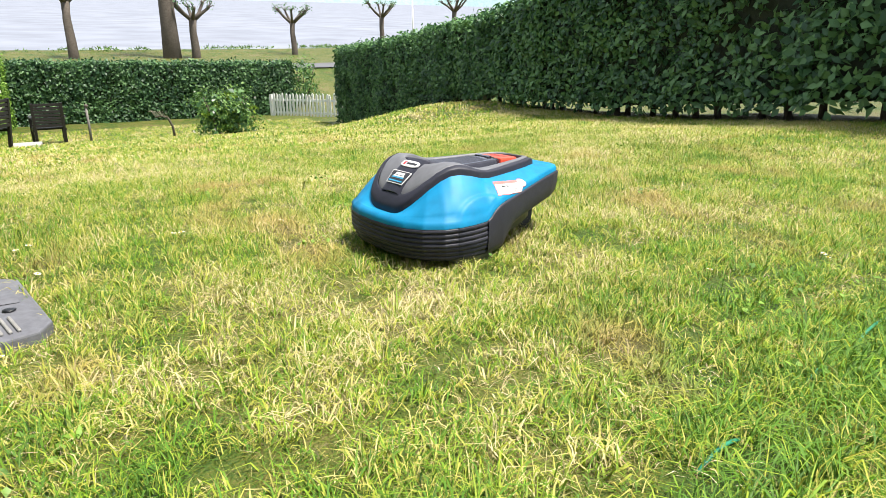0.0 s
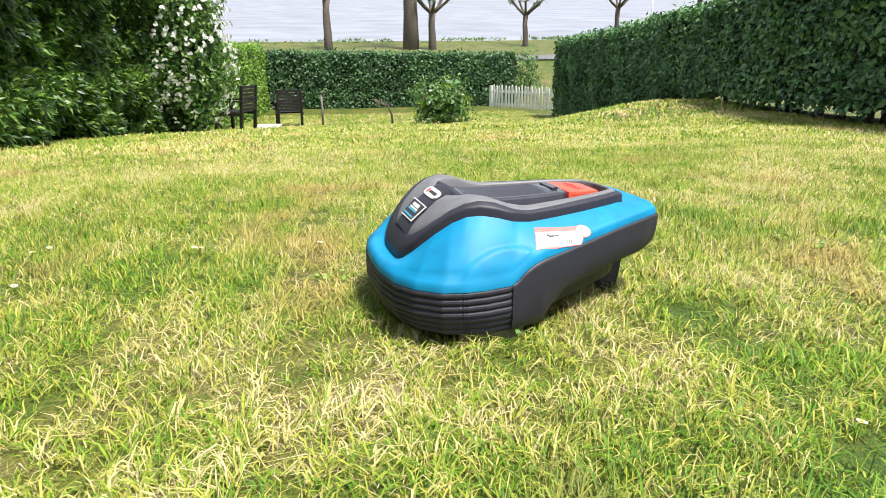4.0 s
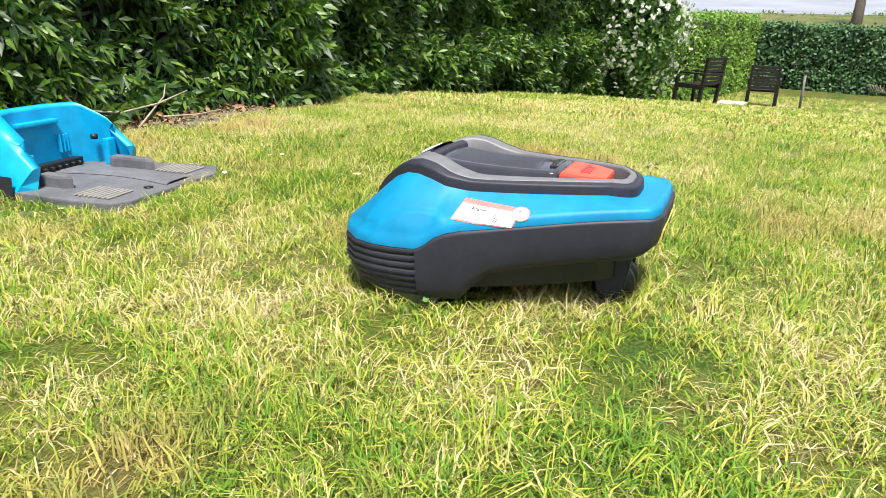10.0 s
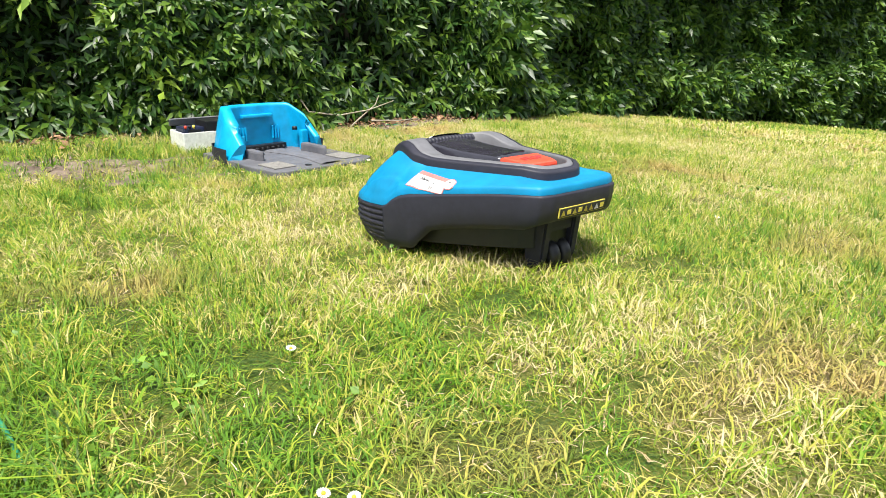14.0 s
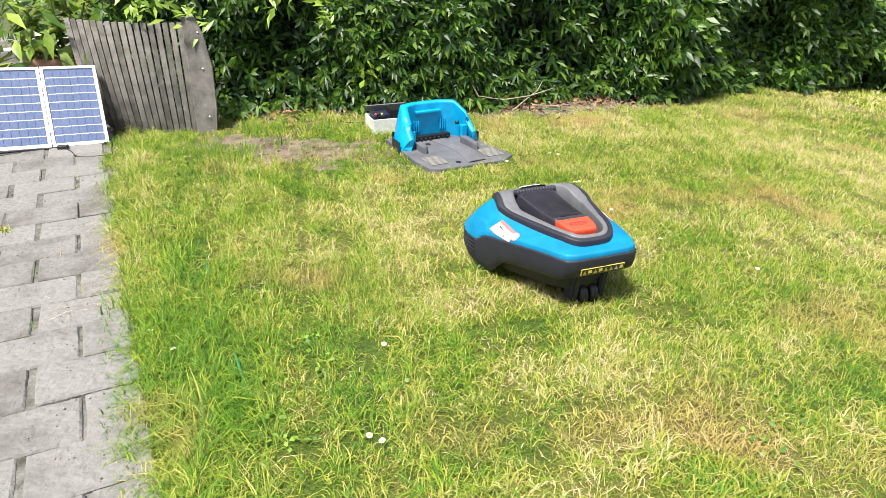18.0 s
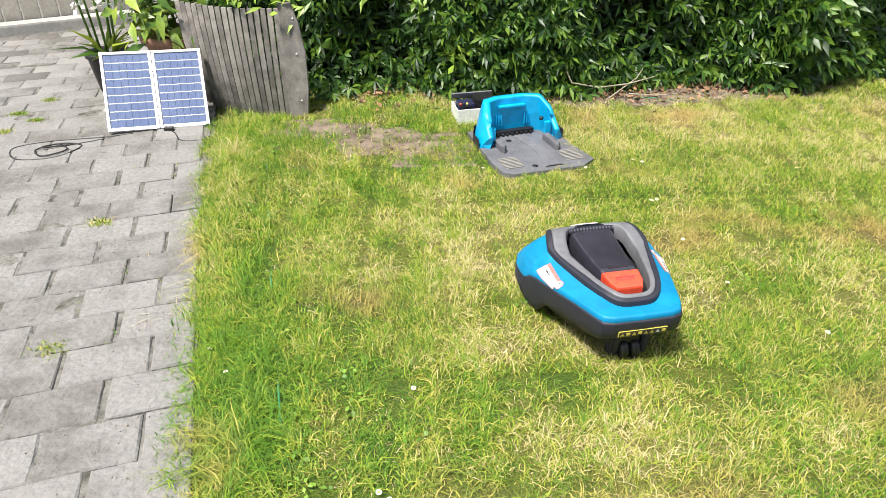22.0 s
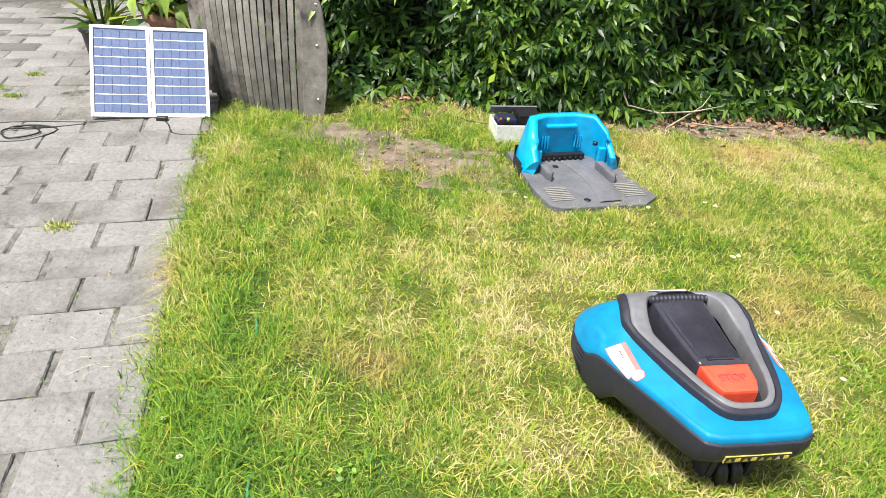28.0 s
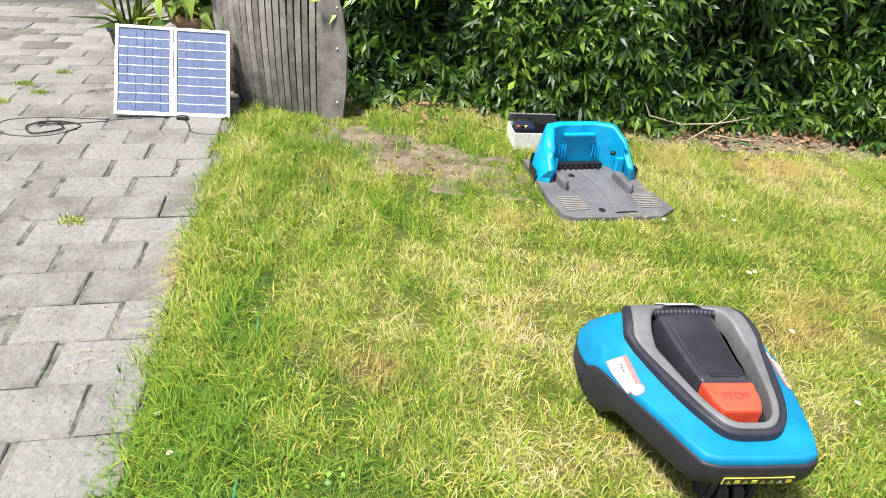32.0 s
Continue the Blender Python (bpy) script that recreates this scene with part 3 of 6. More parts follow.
# ---- flowering rose bush ----
def rose_bush(m, w, h, nl, nf, label, rough=0.22, leaf=None, name="rose_bush"):
    t = thing(name, m, label, "shrub")
    for k in range(7):
        a = rng.uniform(0, 6.28)
        part("stem", tube([(0.12 * math.cos(a), 0.12 * math.sin(a), -0.1), (0.3 * w * math.cos(a), 0.3 * w * math.sin(a), 0.5 * h), (0.4 * w * math.cos(a), 0.4 * w * math.sin(a), 0.9 * h)], [0.03, 0.02, 0.008], 6), M_BARK, t, smooth=True)

    def cloud(k):
        d = rng.normal(size=(k, 3))
        d /= np.linalg.norm(d, axis=1, keepdims=True)
        r = rng.uniform(0.72, 1.0, (k, 1)) * (1 + rough * vnoise(d, 3.0, 2.0)[:, None] + 0.5 * rough * vnoise(d, 8.0, 5.0)[:, None])
        p = d * r * np.array([w * 0.5, w * 0.5, h * 0.55])
        p[:, 2] += h * 0.5
        return p, d

    p, d = cloud(nl)
    keep = p[:, 2] > 0.02
    ob = part("leaves", leaves(p[keep], d[keep] + [0, 0, 0.3], 0.08, 0.04, 0.3), leaf or M_LEAFA, t)
    ob["kind"] = "stuff"
    p2, d2 = cloud(max(300, nl // 5))
    ob = part("inner_leaves", leaves(p2 * [0.75, 0.75, 0.85], d2, 0.16, 0.10, 0.3), M_LEAFC, t)
    ob["kind"] = "stuff"
    if nf:
        c, cd = cloud(nf)
        c, cd = c * [1.1, 1.1, 1.0] + 0.09 * cd, cd
        k = 5
        pts = np.repeat(c, k, 0)
        nn = np.repeat(cd, k, 0)
        ob = part("blossom", leaves(pts, nn, 0.045, 0.042, -0.2, 0.25), M_PETAL, t, "small white rose blossom")
        ob["kind"] = "stuff"
    return t


rose_bush(pose(9.03, 4.16, float(height(9.03, 4.16))), 1.45, 2.5, 10000, 900, "rose bush covered with small white blossom beside the hedge", leaf=M_LEAFG)
shaggy = rose_bush(pose(15.18, -0.43, float(height(15.18, -0.43))), 1.4, 0.98, 2600, 14, "shaggy green shrub with pale shoots on the lower lawn", 0.75, M_LEAFG, "shrub")
sprays(shaggy, [(0.05, 0.12, 0.7), (0.1, -0.1, 0.78), (-0.1, 0.05, 0.86), (0.0, -0.25, 0.7), (-0.2, 0.3, 0.62), (-0.3, 0.55, 0.45), (-0.25, -0.5, 0.5), (-0.4, 0.1, 0.55)], M_LEAFB, 22, 0.13, 0.06, 0.7, "pale young shoot")
rose_bush(pose(23.72, -4.73, float(height(23.72, -4.73))), 1.5, 1.7, 1600, 0, "thin young green bush behind the picket gate", 0.5, M_LEAFG, "shrub")


# ---- picket gate ----
def picket(h):
    bm = bmesh.new()
    w, d = 0.035, 0.012
    prof = [(-w, 0), (w, 0), (w, h - 0.05), (0, h), (-w, h - 0.05)]
    a = [bm.verts.new((x, -d, z)) for x, z in prof]
    b = [bm.verts.new((x, d, z)) for x, z in prof]
    bm.faces.new(a)
    bm.faces.new(b[::-1])
    for i in range(5):
        bm.faces.new((a[i], b[i], b[(i + 1) % 5], a[(i + 1) % 5]))
    bmesh.ops.recalc_face_normals(bm, faces=bm.faces)
    return bm


gate = thing("picket_gate", pose(21.80, -3.18, -1.6, 0, 0, -140.3), "weathered white wooden picket gate between two hedges", "gate")
for k in range(20):
    o = part("picket", picket(0.84 - 0.02 * (k % 3)), M_WHITE, gate)
    o.matrix_basis = pose(0.06 + k * 0.132, 0, 0.02, rng.uniform(-2, 2), rng.uniform(-2, 2), 0)
for z in (0.2, 0.62):
    part("rail", box(2.7, 0.03, 0.07, (1.3, 0.03, z), 0.004), M_WHITE, gate)
for x in (-0.06, 2.68):
    part("gate_post", box(0.09, 0.09, 0.85, (x, 0.03, 0.38), 0.008), M_WHITE, gate)


# ---- garden chairs ----
def garden_chair(m, label):
    t = thing("garden_chair", m, label, "chair", "garden chairs")
    w, d = 0.62, 0.6
    for x in (-w / 2, w / 2):
        part("leg", box(0.06, 0.06, 0.62, (x, -d / 2, 0.31), 0.006), M_DARKWOOD, t)
        part("leg", box(0.06, 0.06, 0.95, (x * 0.9, d / 2, 0.475), 0.006, Matrix.Rotation(radians(-6), 4, "X")), M_DARKWOOD, t)
        part("armrest", box(0.085, d + 0.1, 0.03, (x, -0.02, 0.63), 0.006), M_DARKWOOD, t)
        part("side_rail", box(0.035, d, 0.06, (x, 0, 0.36), 0.005), M_DARKWOOD, t)
    for k in range(7):
        part("seat_slat", box(w, 0.07, 0.022, (0, -d / 2 + 0.04 + k * 0.085, 0.40), 0.004), M_DARKWOOD, t)
    for k in range(7):
        part("back_slat", box(w * 0.88, 0.022, 0.058, (0, d / 2 + 0.015 + k * 0.006, 0.46 + k * 0.075), 0.004), M_DARKWOOD, t)
    part("front_rail", box(w, 0.03, 0.07, (0, -d / 2, 0.35), 0.004), M_DARKWOOD, t)
    return t


garden_chair(pose(16.23, 3.26, float(height(16.23, 3.26)) - 0.01, 0, 0, 97), "dark-stained slatted wooden garden chair standing on the lower lawn")
garden_chair(pose(13.78, 4.17, float(height(13.78, 4.17)) - 0.01, 0, 0, 157), "dark-stained slatted wooden garden chair beside the light hedge")
slab = add_mesh("stepping_slab", box(0.9, 0.55, 0.06, (14.67, 3.64, float(height(14.67, 3.64)) + 0.015), 0.012), M_STONE, smooth=False)
tagged(slab, "pale flat stone slab lying in the grass", "slab")
zp = float(height(16.29, 2.45))
post = thing("garden_post", pose(16.29, 2.45, zp), "thin grey wooden post with a small knob on top", "post")
part("shaft", tube([(0, 0, -0.1), (0.01, 0, 0.4), (0, 0.01, 0.78)], [0.03, 0.028, 0.026], 8), M_GREYWOOD, post, smooth=True)
part("cap", lathe([(0.001, 0.77), (0.04, 0.78), (0.045, 0.81), (0.03, 0.84), (0.001, 0.85)], 12), M_BARK, post, smooth=True)
zs = float(height(14.79, 0.78))
stick = thing("bent_sapling", pose(14.79, 0.78, zs), "small bent bare sapling with a few dry twigs", "sapling")
part("trunk", tube([(0, 0, -0.05), (0, 0.02, 0.25), (0.02, 0.1, 0.45), (0, 0.25, 0.5), (0, 0.36, 0.46)], [0.03, 0.026, 0.022, 0.016, 0.01], 7), M_BARK, stick, smooth=True)
for k in range(7):
    part("twig", tube([(0, 0.1 + 0.04 * k, 0.47), (0.05 * (k % 3 - 1), 0.14 + 0.05 * k, 0.53 + 0.015 * k), (0.09 * (k % 3 - 1), 0.13 + 0.06 * k, 0.6)], [0.008, 0.006, 0.003], 5), M_TWIG, stick, smooth=True)


# ---- pollarded shore trees ----
def pollard(m, trunk_h, r, arms, reach, label, leafy=30):
    t = thing("pollarded_tree", m, label, "tree", "shore trees")
    lean = rng.uniform(-0.25, 0.25)
    zt = trunk_h
    part("trunk", tube([(0, 0, -1.6), (lean * 0.2, 0, 0.3 * zt), (lean * 0.7, 0.05, 0.7 * zt), (lean, 0, zt)], [r * 1.35, r, r * 0.85, r * 0.95], 12), M_BARK, t, smooth=True)
    spots = []
    for k in range(arms):
        a = 2 * math.pi * k / arms + rng.uniform(-0.3, 0.3)
        e = (lean + reach * math.cos(a), reach * math.sin(a), zt + reach * rng.uniform(0.55, 1.0))
        mid = (lean + 0.55 * reach * math.cos(a), 0.55 * reach * math.sin(a), zt + 0.35 * reach)
        part("limb", tube([(lean, 0, zt - 0.1), mid, e, (e[0], e[1], e[2] + 0.12)], [r * 0.55, r * 0.4, r * 0.36, r * 0.5], 7), M_BARK, t, smooth=True)
        spots.append(e)
        for j in range(4):
            b2 = a + rng.uniform(-1.2, 1.2)
            tip = (e[0] + 0.3 * math.cos(b2), e[1] + 0.3 * math.sin(b2), e[2] + rng.uniform(0.1, 0.45))
            part("twig", tube([e, tip], [r * 0.16, r * 0.07], 5), M_BARK, t, smooth=True)
            spots.append(tip)
    if leafy:
        c = np.array(spots)[rng.integers(0, len(spots), leafy * len(spots) // 4)]
        p = c + 0.1 * rng.normal(size=c.shape)
        ob = part("leaves", leaves(p, rng.normal(size=c.shape), 0.13, 0.08), M_LEAFC, t)
        ob["kind"] = "stuff"
    return t


def at_ground(x, y):
    return pose(x, y, float(height(x, y)))


pollard(pose(44.30, 2.70, 0.36), 3.2, 0.26, 6, 0.85, "pollarded shore tree with a knobbly bare crown")
pollard(pose(44.09, -2.69, 0.36), 7.5, 0.46, 7, 1.8, "large thick-trunked tree on the grass bank")
pollard(pose(43.95, -4.09, 0.36), 2.3, 0.25, 6, 1.0, "pollarded shore tree with a knobbly bare crown")
pollard(pose(45.65, -10.89, 0.45), 2.2, 0.2, 7, 0.95, "pollarded shore tree with many short stubs")
pollard(pose(47.03, -18.14, 0.6), 2.6, 0.19, 7, 0.95, "pollarded shore tree with many short stubs")
pollard(pose(47.93, -24.87, 0.8), 3.0, 0.2, 7, 1.0, "pollarded shore tree with many short stubs")

mast = thing("flagpole", pose(47.4, -20.9, 0.7), "slim pale flagpole on the shore bank", "flagpole")
part("pole", tube([(0, 0, -1.0), (0, 0, 4.6)], [0.07, 0.045], 8), M_WHITE, mast, smooth=True)
part("finial", lathe([(0.001, 4.58), (0.07, 4.62), (0.07, 4.68), (0.001, 4.73)], 10), M_WHITE, mast, smooth=True)

# road past the gate and tufts along the shore
rx, ry = np.meshgrid(np.linspace(28, 32, 8), np.linspace(-48, -4.2, 40), indexing="ij")
ri = np.arange(rx.size).reshape(rx.shape)
road = add_mesh("road", (np.stack([rx, ry, height(rx, ry) + 0.05], -1).reshape(-1, 3), np.stack([ri[:-1, :-1], ri[1:, :-1], ri[1:, 1:], ri[:-1, 1:]], -1).reshape(-1, 4)), M_ROAD)
tagged(road, "grey asphalt lane beyond the garden", "road", kind="structure")
k = 9000
sy = rng.uniform(-40, 22, k)
sx = 49.3 + 0.25 * np.clip(-sy - 4, 0, 80) + rng.normal(0, 0.5, k)
hh = (0.10 + 0.22 * np.clip(vnoise(np.stack([sx, sy, sx * 0], 1), 0.9), 0, 1)) * rng.uniform(0.5, 1.2, k)
thick = vnoise(np.stack([sx, sy, sx * 0], 1), 0.35, 4.0) + 0.6 * vnoise(np.stack([sx, sy, sx * 0], 1), 1.3, 2.0)
ok = rng.uniform(-0.5, 0.9, k) < thick
sx, sy, hh, k = sx[ok], sy[ok], hh[ok], int(ok.sum())
p = np.stack([sx, sy, height(sx, sy) + hh * rng.uniform(0, 1, k)], 1)
tuft = add_mesh("shore_weeds", leaves(p, rng.normal(size=(k, 3)) * 0.5 + [0, 0, 0.2], 0.26, 0.07, 0.2, 0.7, hang=(0, 0, 1)), M_LEAFG)
tagged(tuft, "rough grass and weeds along the top of the shore", "weeds", kind="stuff")
# far shore, with the distance haze put into its colour
bm = bmesh.new()
nsh = 80
lo, hi = [], []
for k in range(nsh):
    yy = -4600 + 4600 * k / (nsh - 1) * 0.98
    e = 44 + 10 * math.sin(k * 0.31) + 5 * math.sin(k * 0.9)
    lo.append(bm.verts.new((3300, yy, -4)))
    hi.append(bm.verts.new((3330, yy, e * min(1, (nsh - k) / 30))))
for k in range(nsh - 1):
    bm.faces.new((lo[k], lo[k + 1], hi[k + 1], hi[k]))
far = add_mesh("backdrop", bm, material("haze_tinted_shore", (0.30, 0.40, 0.42), 1.0, (0.24, 0.34, 0.36), 0.01))
tagged(far, "low far shore across the water, tinted blue-green for haze", "shore", kind="structure")


# ---- robotic lawn mower ----
def half_width(x):
    """Half the width of the hull at x: broad round nose, tapering tail."""
    xs_ = [-0.29, -0.2885, -0.278, -0.24, -0.1, 0.02, 0.09, 0.13, 0.17, 0.21, 0.25, 0.275, 0.287, 0.29]
    ws_ = [0.0, 0.085, 0.114, 0.132, 0.178, 0.214, 0.23, 0.2335, 0.23, 0.215, 0.178, 0.13, 0.07, 0.0]
    return float(np.interp(x, xs_, ws_))


def hull_outline(n=280):
    """Even steps round the hull, from the nose by its left side to the tail and back."""
    fine = [(x, half_width(x)) for x in 0.29 * np.cos(np.linspace(0, math.pi, 400))]
    d = np.r_[0, np.cumsum(np.hypot(np.diff([p[0] for p in fine]), np.diff([p[1] for p in fine])))]
    s = np.linspace(0, d[-1], n // 2 + 1)
    left = list(zip(np.interp(s, d, [p[0] for p in fine]), np.interp(s, d, [p[1] for p in fine])))
    return left + [(x, -y) for x, y in left[-2:0:-1]]


OUT = hull_outline()


def z_low(x):
    return float(np.interp(x, [-0.29, -0.26, -0.08, -0.035, -0.005, 0.015, 0.13, 0.17, 0.29], [0.104, 0.09, 0.078, 0.07, 0.045, 0.024, 0.026, 0.03, 0.03]))


def z_line(x):
    return float(np.interp(x, [-0.29, -0.1, 0.01, 0.035, 0.055, 0.07, 0.085, 0.29], [0.165, 0.156, 0.151, 0.146, 0.137, 0.124, 0.116, 0.108]))


def z_trim(x):
    return float(np.interp(x, [-0.245, -0.2, 0.02, 0.055, 0.085, 0.115, 0.14, 0.165, 0.195, 0.22, 0.237, 0.25], [0.180, 0.191, 0.207, 0.214, 0.223, 0.228, 0.226, 0.215, 0.192, 0.167, 0.147, 0.128]))


def inner_outline(n, front, rear, wide, tail, nose):
    """A rounded wedge in plan with n points, from the nose by the left side and back."""
    pts = []
    for k in range(n):
        a = 2 * math.pi * k / n
        c, s = math.cos(a), math.sin(a)
        c2, s2 = math.copysign(abs(c) ** 0.5, c), math.copysign(abs(s) ** 0.5, s)
        x = (front + rear) / 2 + (front - rear) / 2 * c2
        f = (x - rear) / (front - rear)
        w = tail + (wide - tail) * min(1, f / 0.62) if f < 0.62 else wide + (nose - wide) * (f - 0.62) / 0.38
        pts.append((x, w * s2))
    return pts


def even(pts, n):
    """The outline again, in n even steps from its foremost point."""
    q = np.array(pts + [pts[0]])
    d = np.r_[0, np.cumsum(np.linalg.norm(np.diff(q, axis=0), axis=1))]
    s = np.linspace(0, d[-1], n + 1)[:-1]
    return list(zip(np.interp(s, d, q[:, 0]), np.interp(s, d, q[:, 1])))


def raised(x):
    """The body stands higher at the tail than at the nose."""
    k = min(1.0, max(0.0, (0.09 - x) / 0.36))
    return 0.026 * k * k * (3 - 2 * k)


def mower(m):
    t = thing("robotic_mower", m, "blue and charcoal robotic mower with red stop button on lawn", "robotic mower")
    n = len(OUT)

    def ring(k, z, dx=0.0):
        return [(x * k + dx, y * k, z(x)) for x, y in OUT]

    idx_front = [i for i in range(n) if OUT[i][0] > 0.078]
    order = sorted(idx_front, key=lambda i: OUT[i][1])
    # ribbed bumper round the nose
    rows = []
    ribs = 7
    for r in range(ribs * 4 + 1):
        f = r / (ribs * 4)
        ph = r % 4
        k = (0.988, 0.998, 1.001, 0.998)[ph] * (0.94 + 0.06 * min(1, f * 2.2))
        rows.append([(OUT[i][0] * k, OUT[i][1] * k, 0.026 + (z_line(OUT[i][0]) - 0.026) * f) for i in order])
    part("bumper", strip(rows, closed=False), M_CHAR, t, "charcoal bumper with horizontal ribs", False)
    side = [i for i in range(n) if OUT[i][0] <= 0.086]
    rows = []
    for f, k in ((0.0, 0.93), (0.05, 0.965), (0.18, 0.99), (0.5, 1.006), (0.93, 1.012), (0.985, 1.008), (1.0, 0.98)):
        rows.append([(OUT[i][0] * k, OUT[i][1] * k, z_low(OUT[i][0]) + (z_line(OUT[i][0]) - z_low(OUT[i][0])) * f) for i in side])
    part("skirt", strip(rows, closed=False), M_CHAR, t, "charcoal side skirt", True)
    # blue shell
    dn = n
    D = even(inner_outline(240, 0.25, -0.242, 0.164, 0.09, 0.126), dn)
    rim = ring(0.993, z_line)
    rim2 = [(x * 0.992, y * 0.99, z_line(x) + 0.01) for x, y in OUT]
    rim3 = [(x * 0.975, y * 0.972, z_line(x) + 0.017) for x, y in OUT]
    ledge = [(x * 0.945, y * 0.935, z_line(x) + float(np.interp(x, [-0.29, 0.0, 0.12, 0.29], [0.014, 0.022, 0.026, 0.024]))) for x, y in OUT]
    dz = [(x, y, z_trim(x) - 0.002) for x, y in D]
    mids = []
    for f in np.linspace(0.04, 0.97, 24):
        row = []
        for a, c in zip(ledge, dz):
            g = float(np.interp(a[0], [-0.1, 0.0, 0.08, 0.18, 0.29], [0.95, 0.9, 0.78, 0.72, 0.85]))
            row.append((a[0] + (c[0] - a[0]) * f, a[1] + (c[1] - a[1]) * f, a[2] + (c[2] - a[2]) * f ** g))
        mids.append(row)
    # the fenders stand out over the wheels
    def fender(p):
        d = math.hypot((p[0] - 0.085) / 0.1, (p[2] - 0.105) / 0.075)
        k = min(1.0, max(0.0, (1.0 - d) / 0.1))
        k = k * k * (3 - 2 * k) * min(1, abs(p[1]) / 0.12)
        return (p[0], p[1] + math.copysign(0.0055 * k, p[1]), p[2] + 0.002 * k)

    mids = [[fender(p) for p in row] for row in mids]
    ledge = [fender(p) for p in ledge]
    cover = strip([[(x, y, z + raised(x)) for x, y, z in row] for row in [rim, rim2, rim3, ledge] + mids + [dz]])
    skin = BVHTree.FromBMesh(cover)
    part("cover", cover, M_BLUE, t, "glossy bright blue plastic cover", True)
    # dark trim and grey frame round the lid
    O = even(inner_outline(240, 0.142, -0.216, 0.106, 0.062, 0.1), dn)

    def arch(x):
        return 0.007 * math.exp(-((x - 0.095) / 0.05) ** 2)

    def over(a, c, f, lift):
        x, y = a[0] + (c[0] - a[0]) * f, a[1] + (c[1] - a[1]) * f
        return (x, y, z_trim(x) + lift + arch(x) * min(1, f * 4))

    def band(a, c, metres):
        return min(0.5, metres / (math.dist(a, c) + 1e-6))

    trim = [[over(a, c, band(a, c, w), l) for a, c in zip(D, O)] for w, l in ((0, -0.006), (0.0004, 0.0), (0.0012, 0.010), (0.0018, 0.0125), (0.0035, 0.0142), (0.009, 0.0152), (0.016, 0.0158), (0.021, 0.016), (0.0216, 0.0155), (0.022, 0.011))]
    part("trim", strip(trim), M_CHAR, t, "charcoal trim round the top", True)
    frame_rows = []
    for q, l in ((0.0, 0.009), (0.04, 0.0145), (0.12, 0.0165), (0.3, 0.0175), (0.5, 0.018), (0.7, 0.0185), (0.92, 0.0185), (1.0, 0.014), (1.0, -0.03)):
        row = []
        for a, c in zip(D, O):
            f0 = band(a, c, 0.0222)
            row.append(over(a, c, f0 + (1 - f0) * q, l))
        frame_rows.append(row)
    part("top_frame", strip(frame_rows), M_GREY, t, "grey plastic frame of the lid well", True)
    well = [(x, y) for x, y in O]
    part("well", extruded([(x * 1.0, y * 1.0) for x, y in well], 0.12, 0.172), M_BLACK, t, "black bottom of the lid well")
    # dark nose panel with badge and plate
    def nose_z(x):
        return z_trim(x) + 0.0205 + arch(x)

    rows = []
    for k in range(9):
        x = 0.138 + (0.23 - 0.138) * k / 8
        w = 0.054 - 0.006 * k / 8
        rows.append([(x, w * u, nose_z(x) + (0.002 if abs(u) < 0.99 else -0.004) - 0.004 * u * u) for u in np.linspace(-1, 1, 9)])
    part("nose_panel", strip(rows, closed=False), M_CHAR, t, "dark panel on the nose", True)
    nose = lambda x, lift: pose(x, 0, nose_z(x) + 0.0025 + lift, 0, math.degrees(math.atan2(nose_z(x - 0.014) - nose_z(x + 0.014), 0.028)), 0) @ pose(0, 0, 0, 0, 0, 90)
    badge_shape = [(0.038 * c + math.copysign(0.0, c), 0.0115 * s) for c, s in [(math.copysign(abs(math.cos(a)) ** 0.45, math.cos(a)), math.copysign(abs(math.sin(a)) ** 0.7, math.sin(a))) for a in np.linspace(0, 2 * math.pi, 28)[:-1]]]
    badge = part("badge", extruded(badge_shape, 0, 0.003, 0.0008), M_LABEL, t, "white oval badge")
    badge.matrix_basis = nose(0.161, -0.0022)
    o = part("badge_mark", extruded([(-0.029, -0.006), (-0.019, -0.006), (-0.019, 0.006), (-0.029, 0.006)], 0.003, 0.0036), M_REDINK, badge)
    o = part("badge_bar", extruded([(-0.015, -0.0035), (0.029, -0.0035), (0.029, 0.0035), (-0.015, 0.0035)], 0.003, 0.0036), M_INK, badge)
    plate = part("name_plate", extruded([(-0.043, 0.02), (-0.036, -0.021), (0.036, -0.021), (0.043, 0.02)], 0, 0.0022), M_LABEL, t, "bordered plate with bars")
    plate.matrix_basis = nose(0.2, -0.0012)
    part("plate_face", extruded([(-0.04, 0.0178), (-0.034, -0.0188), (0.034, -0.0188), (0.04, 0.0178)], 0.0022, 0.0028), M_INK, plate)
    part("plate_bar", extruded([(-0.02, 0.006), (0.02, 0.006), (0.02, 0.0135), (-0.02, 0.0135)], 0.0028, 0.0034), M_LABEL, plate)
    for q, (yy, hw, mt) in enumerate(((0.0022, 0.024, M_LABEL), (-0.0022, 0.026, M_CYAN), (-0.0075, 0.029, M_INK), (-0.0135, 0.031, M_CYAN))):
        part("plate_bar", extruded([(-hw, yy - 0.0018), (hw, yy - 0.0018), (hw, yy + 0.0018), (-hw, yy + 0.0018)], 0.0028, 0.0034), mt, plate)
    # lid with ribbed handle
    rows = []
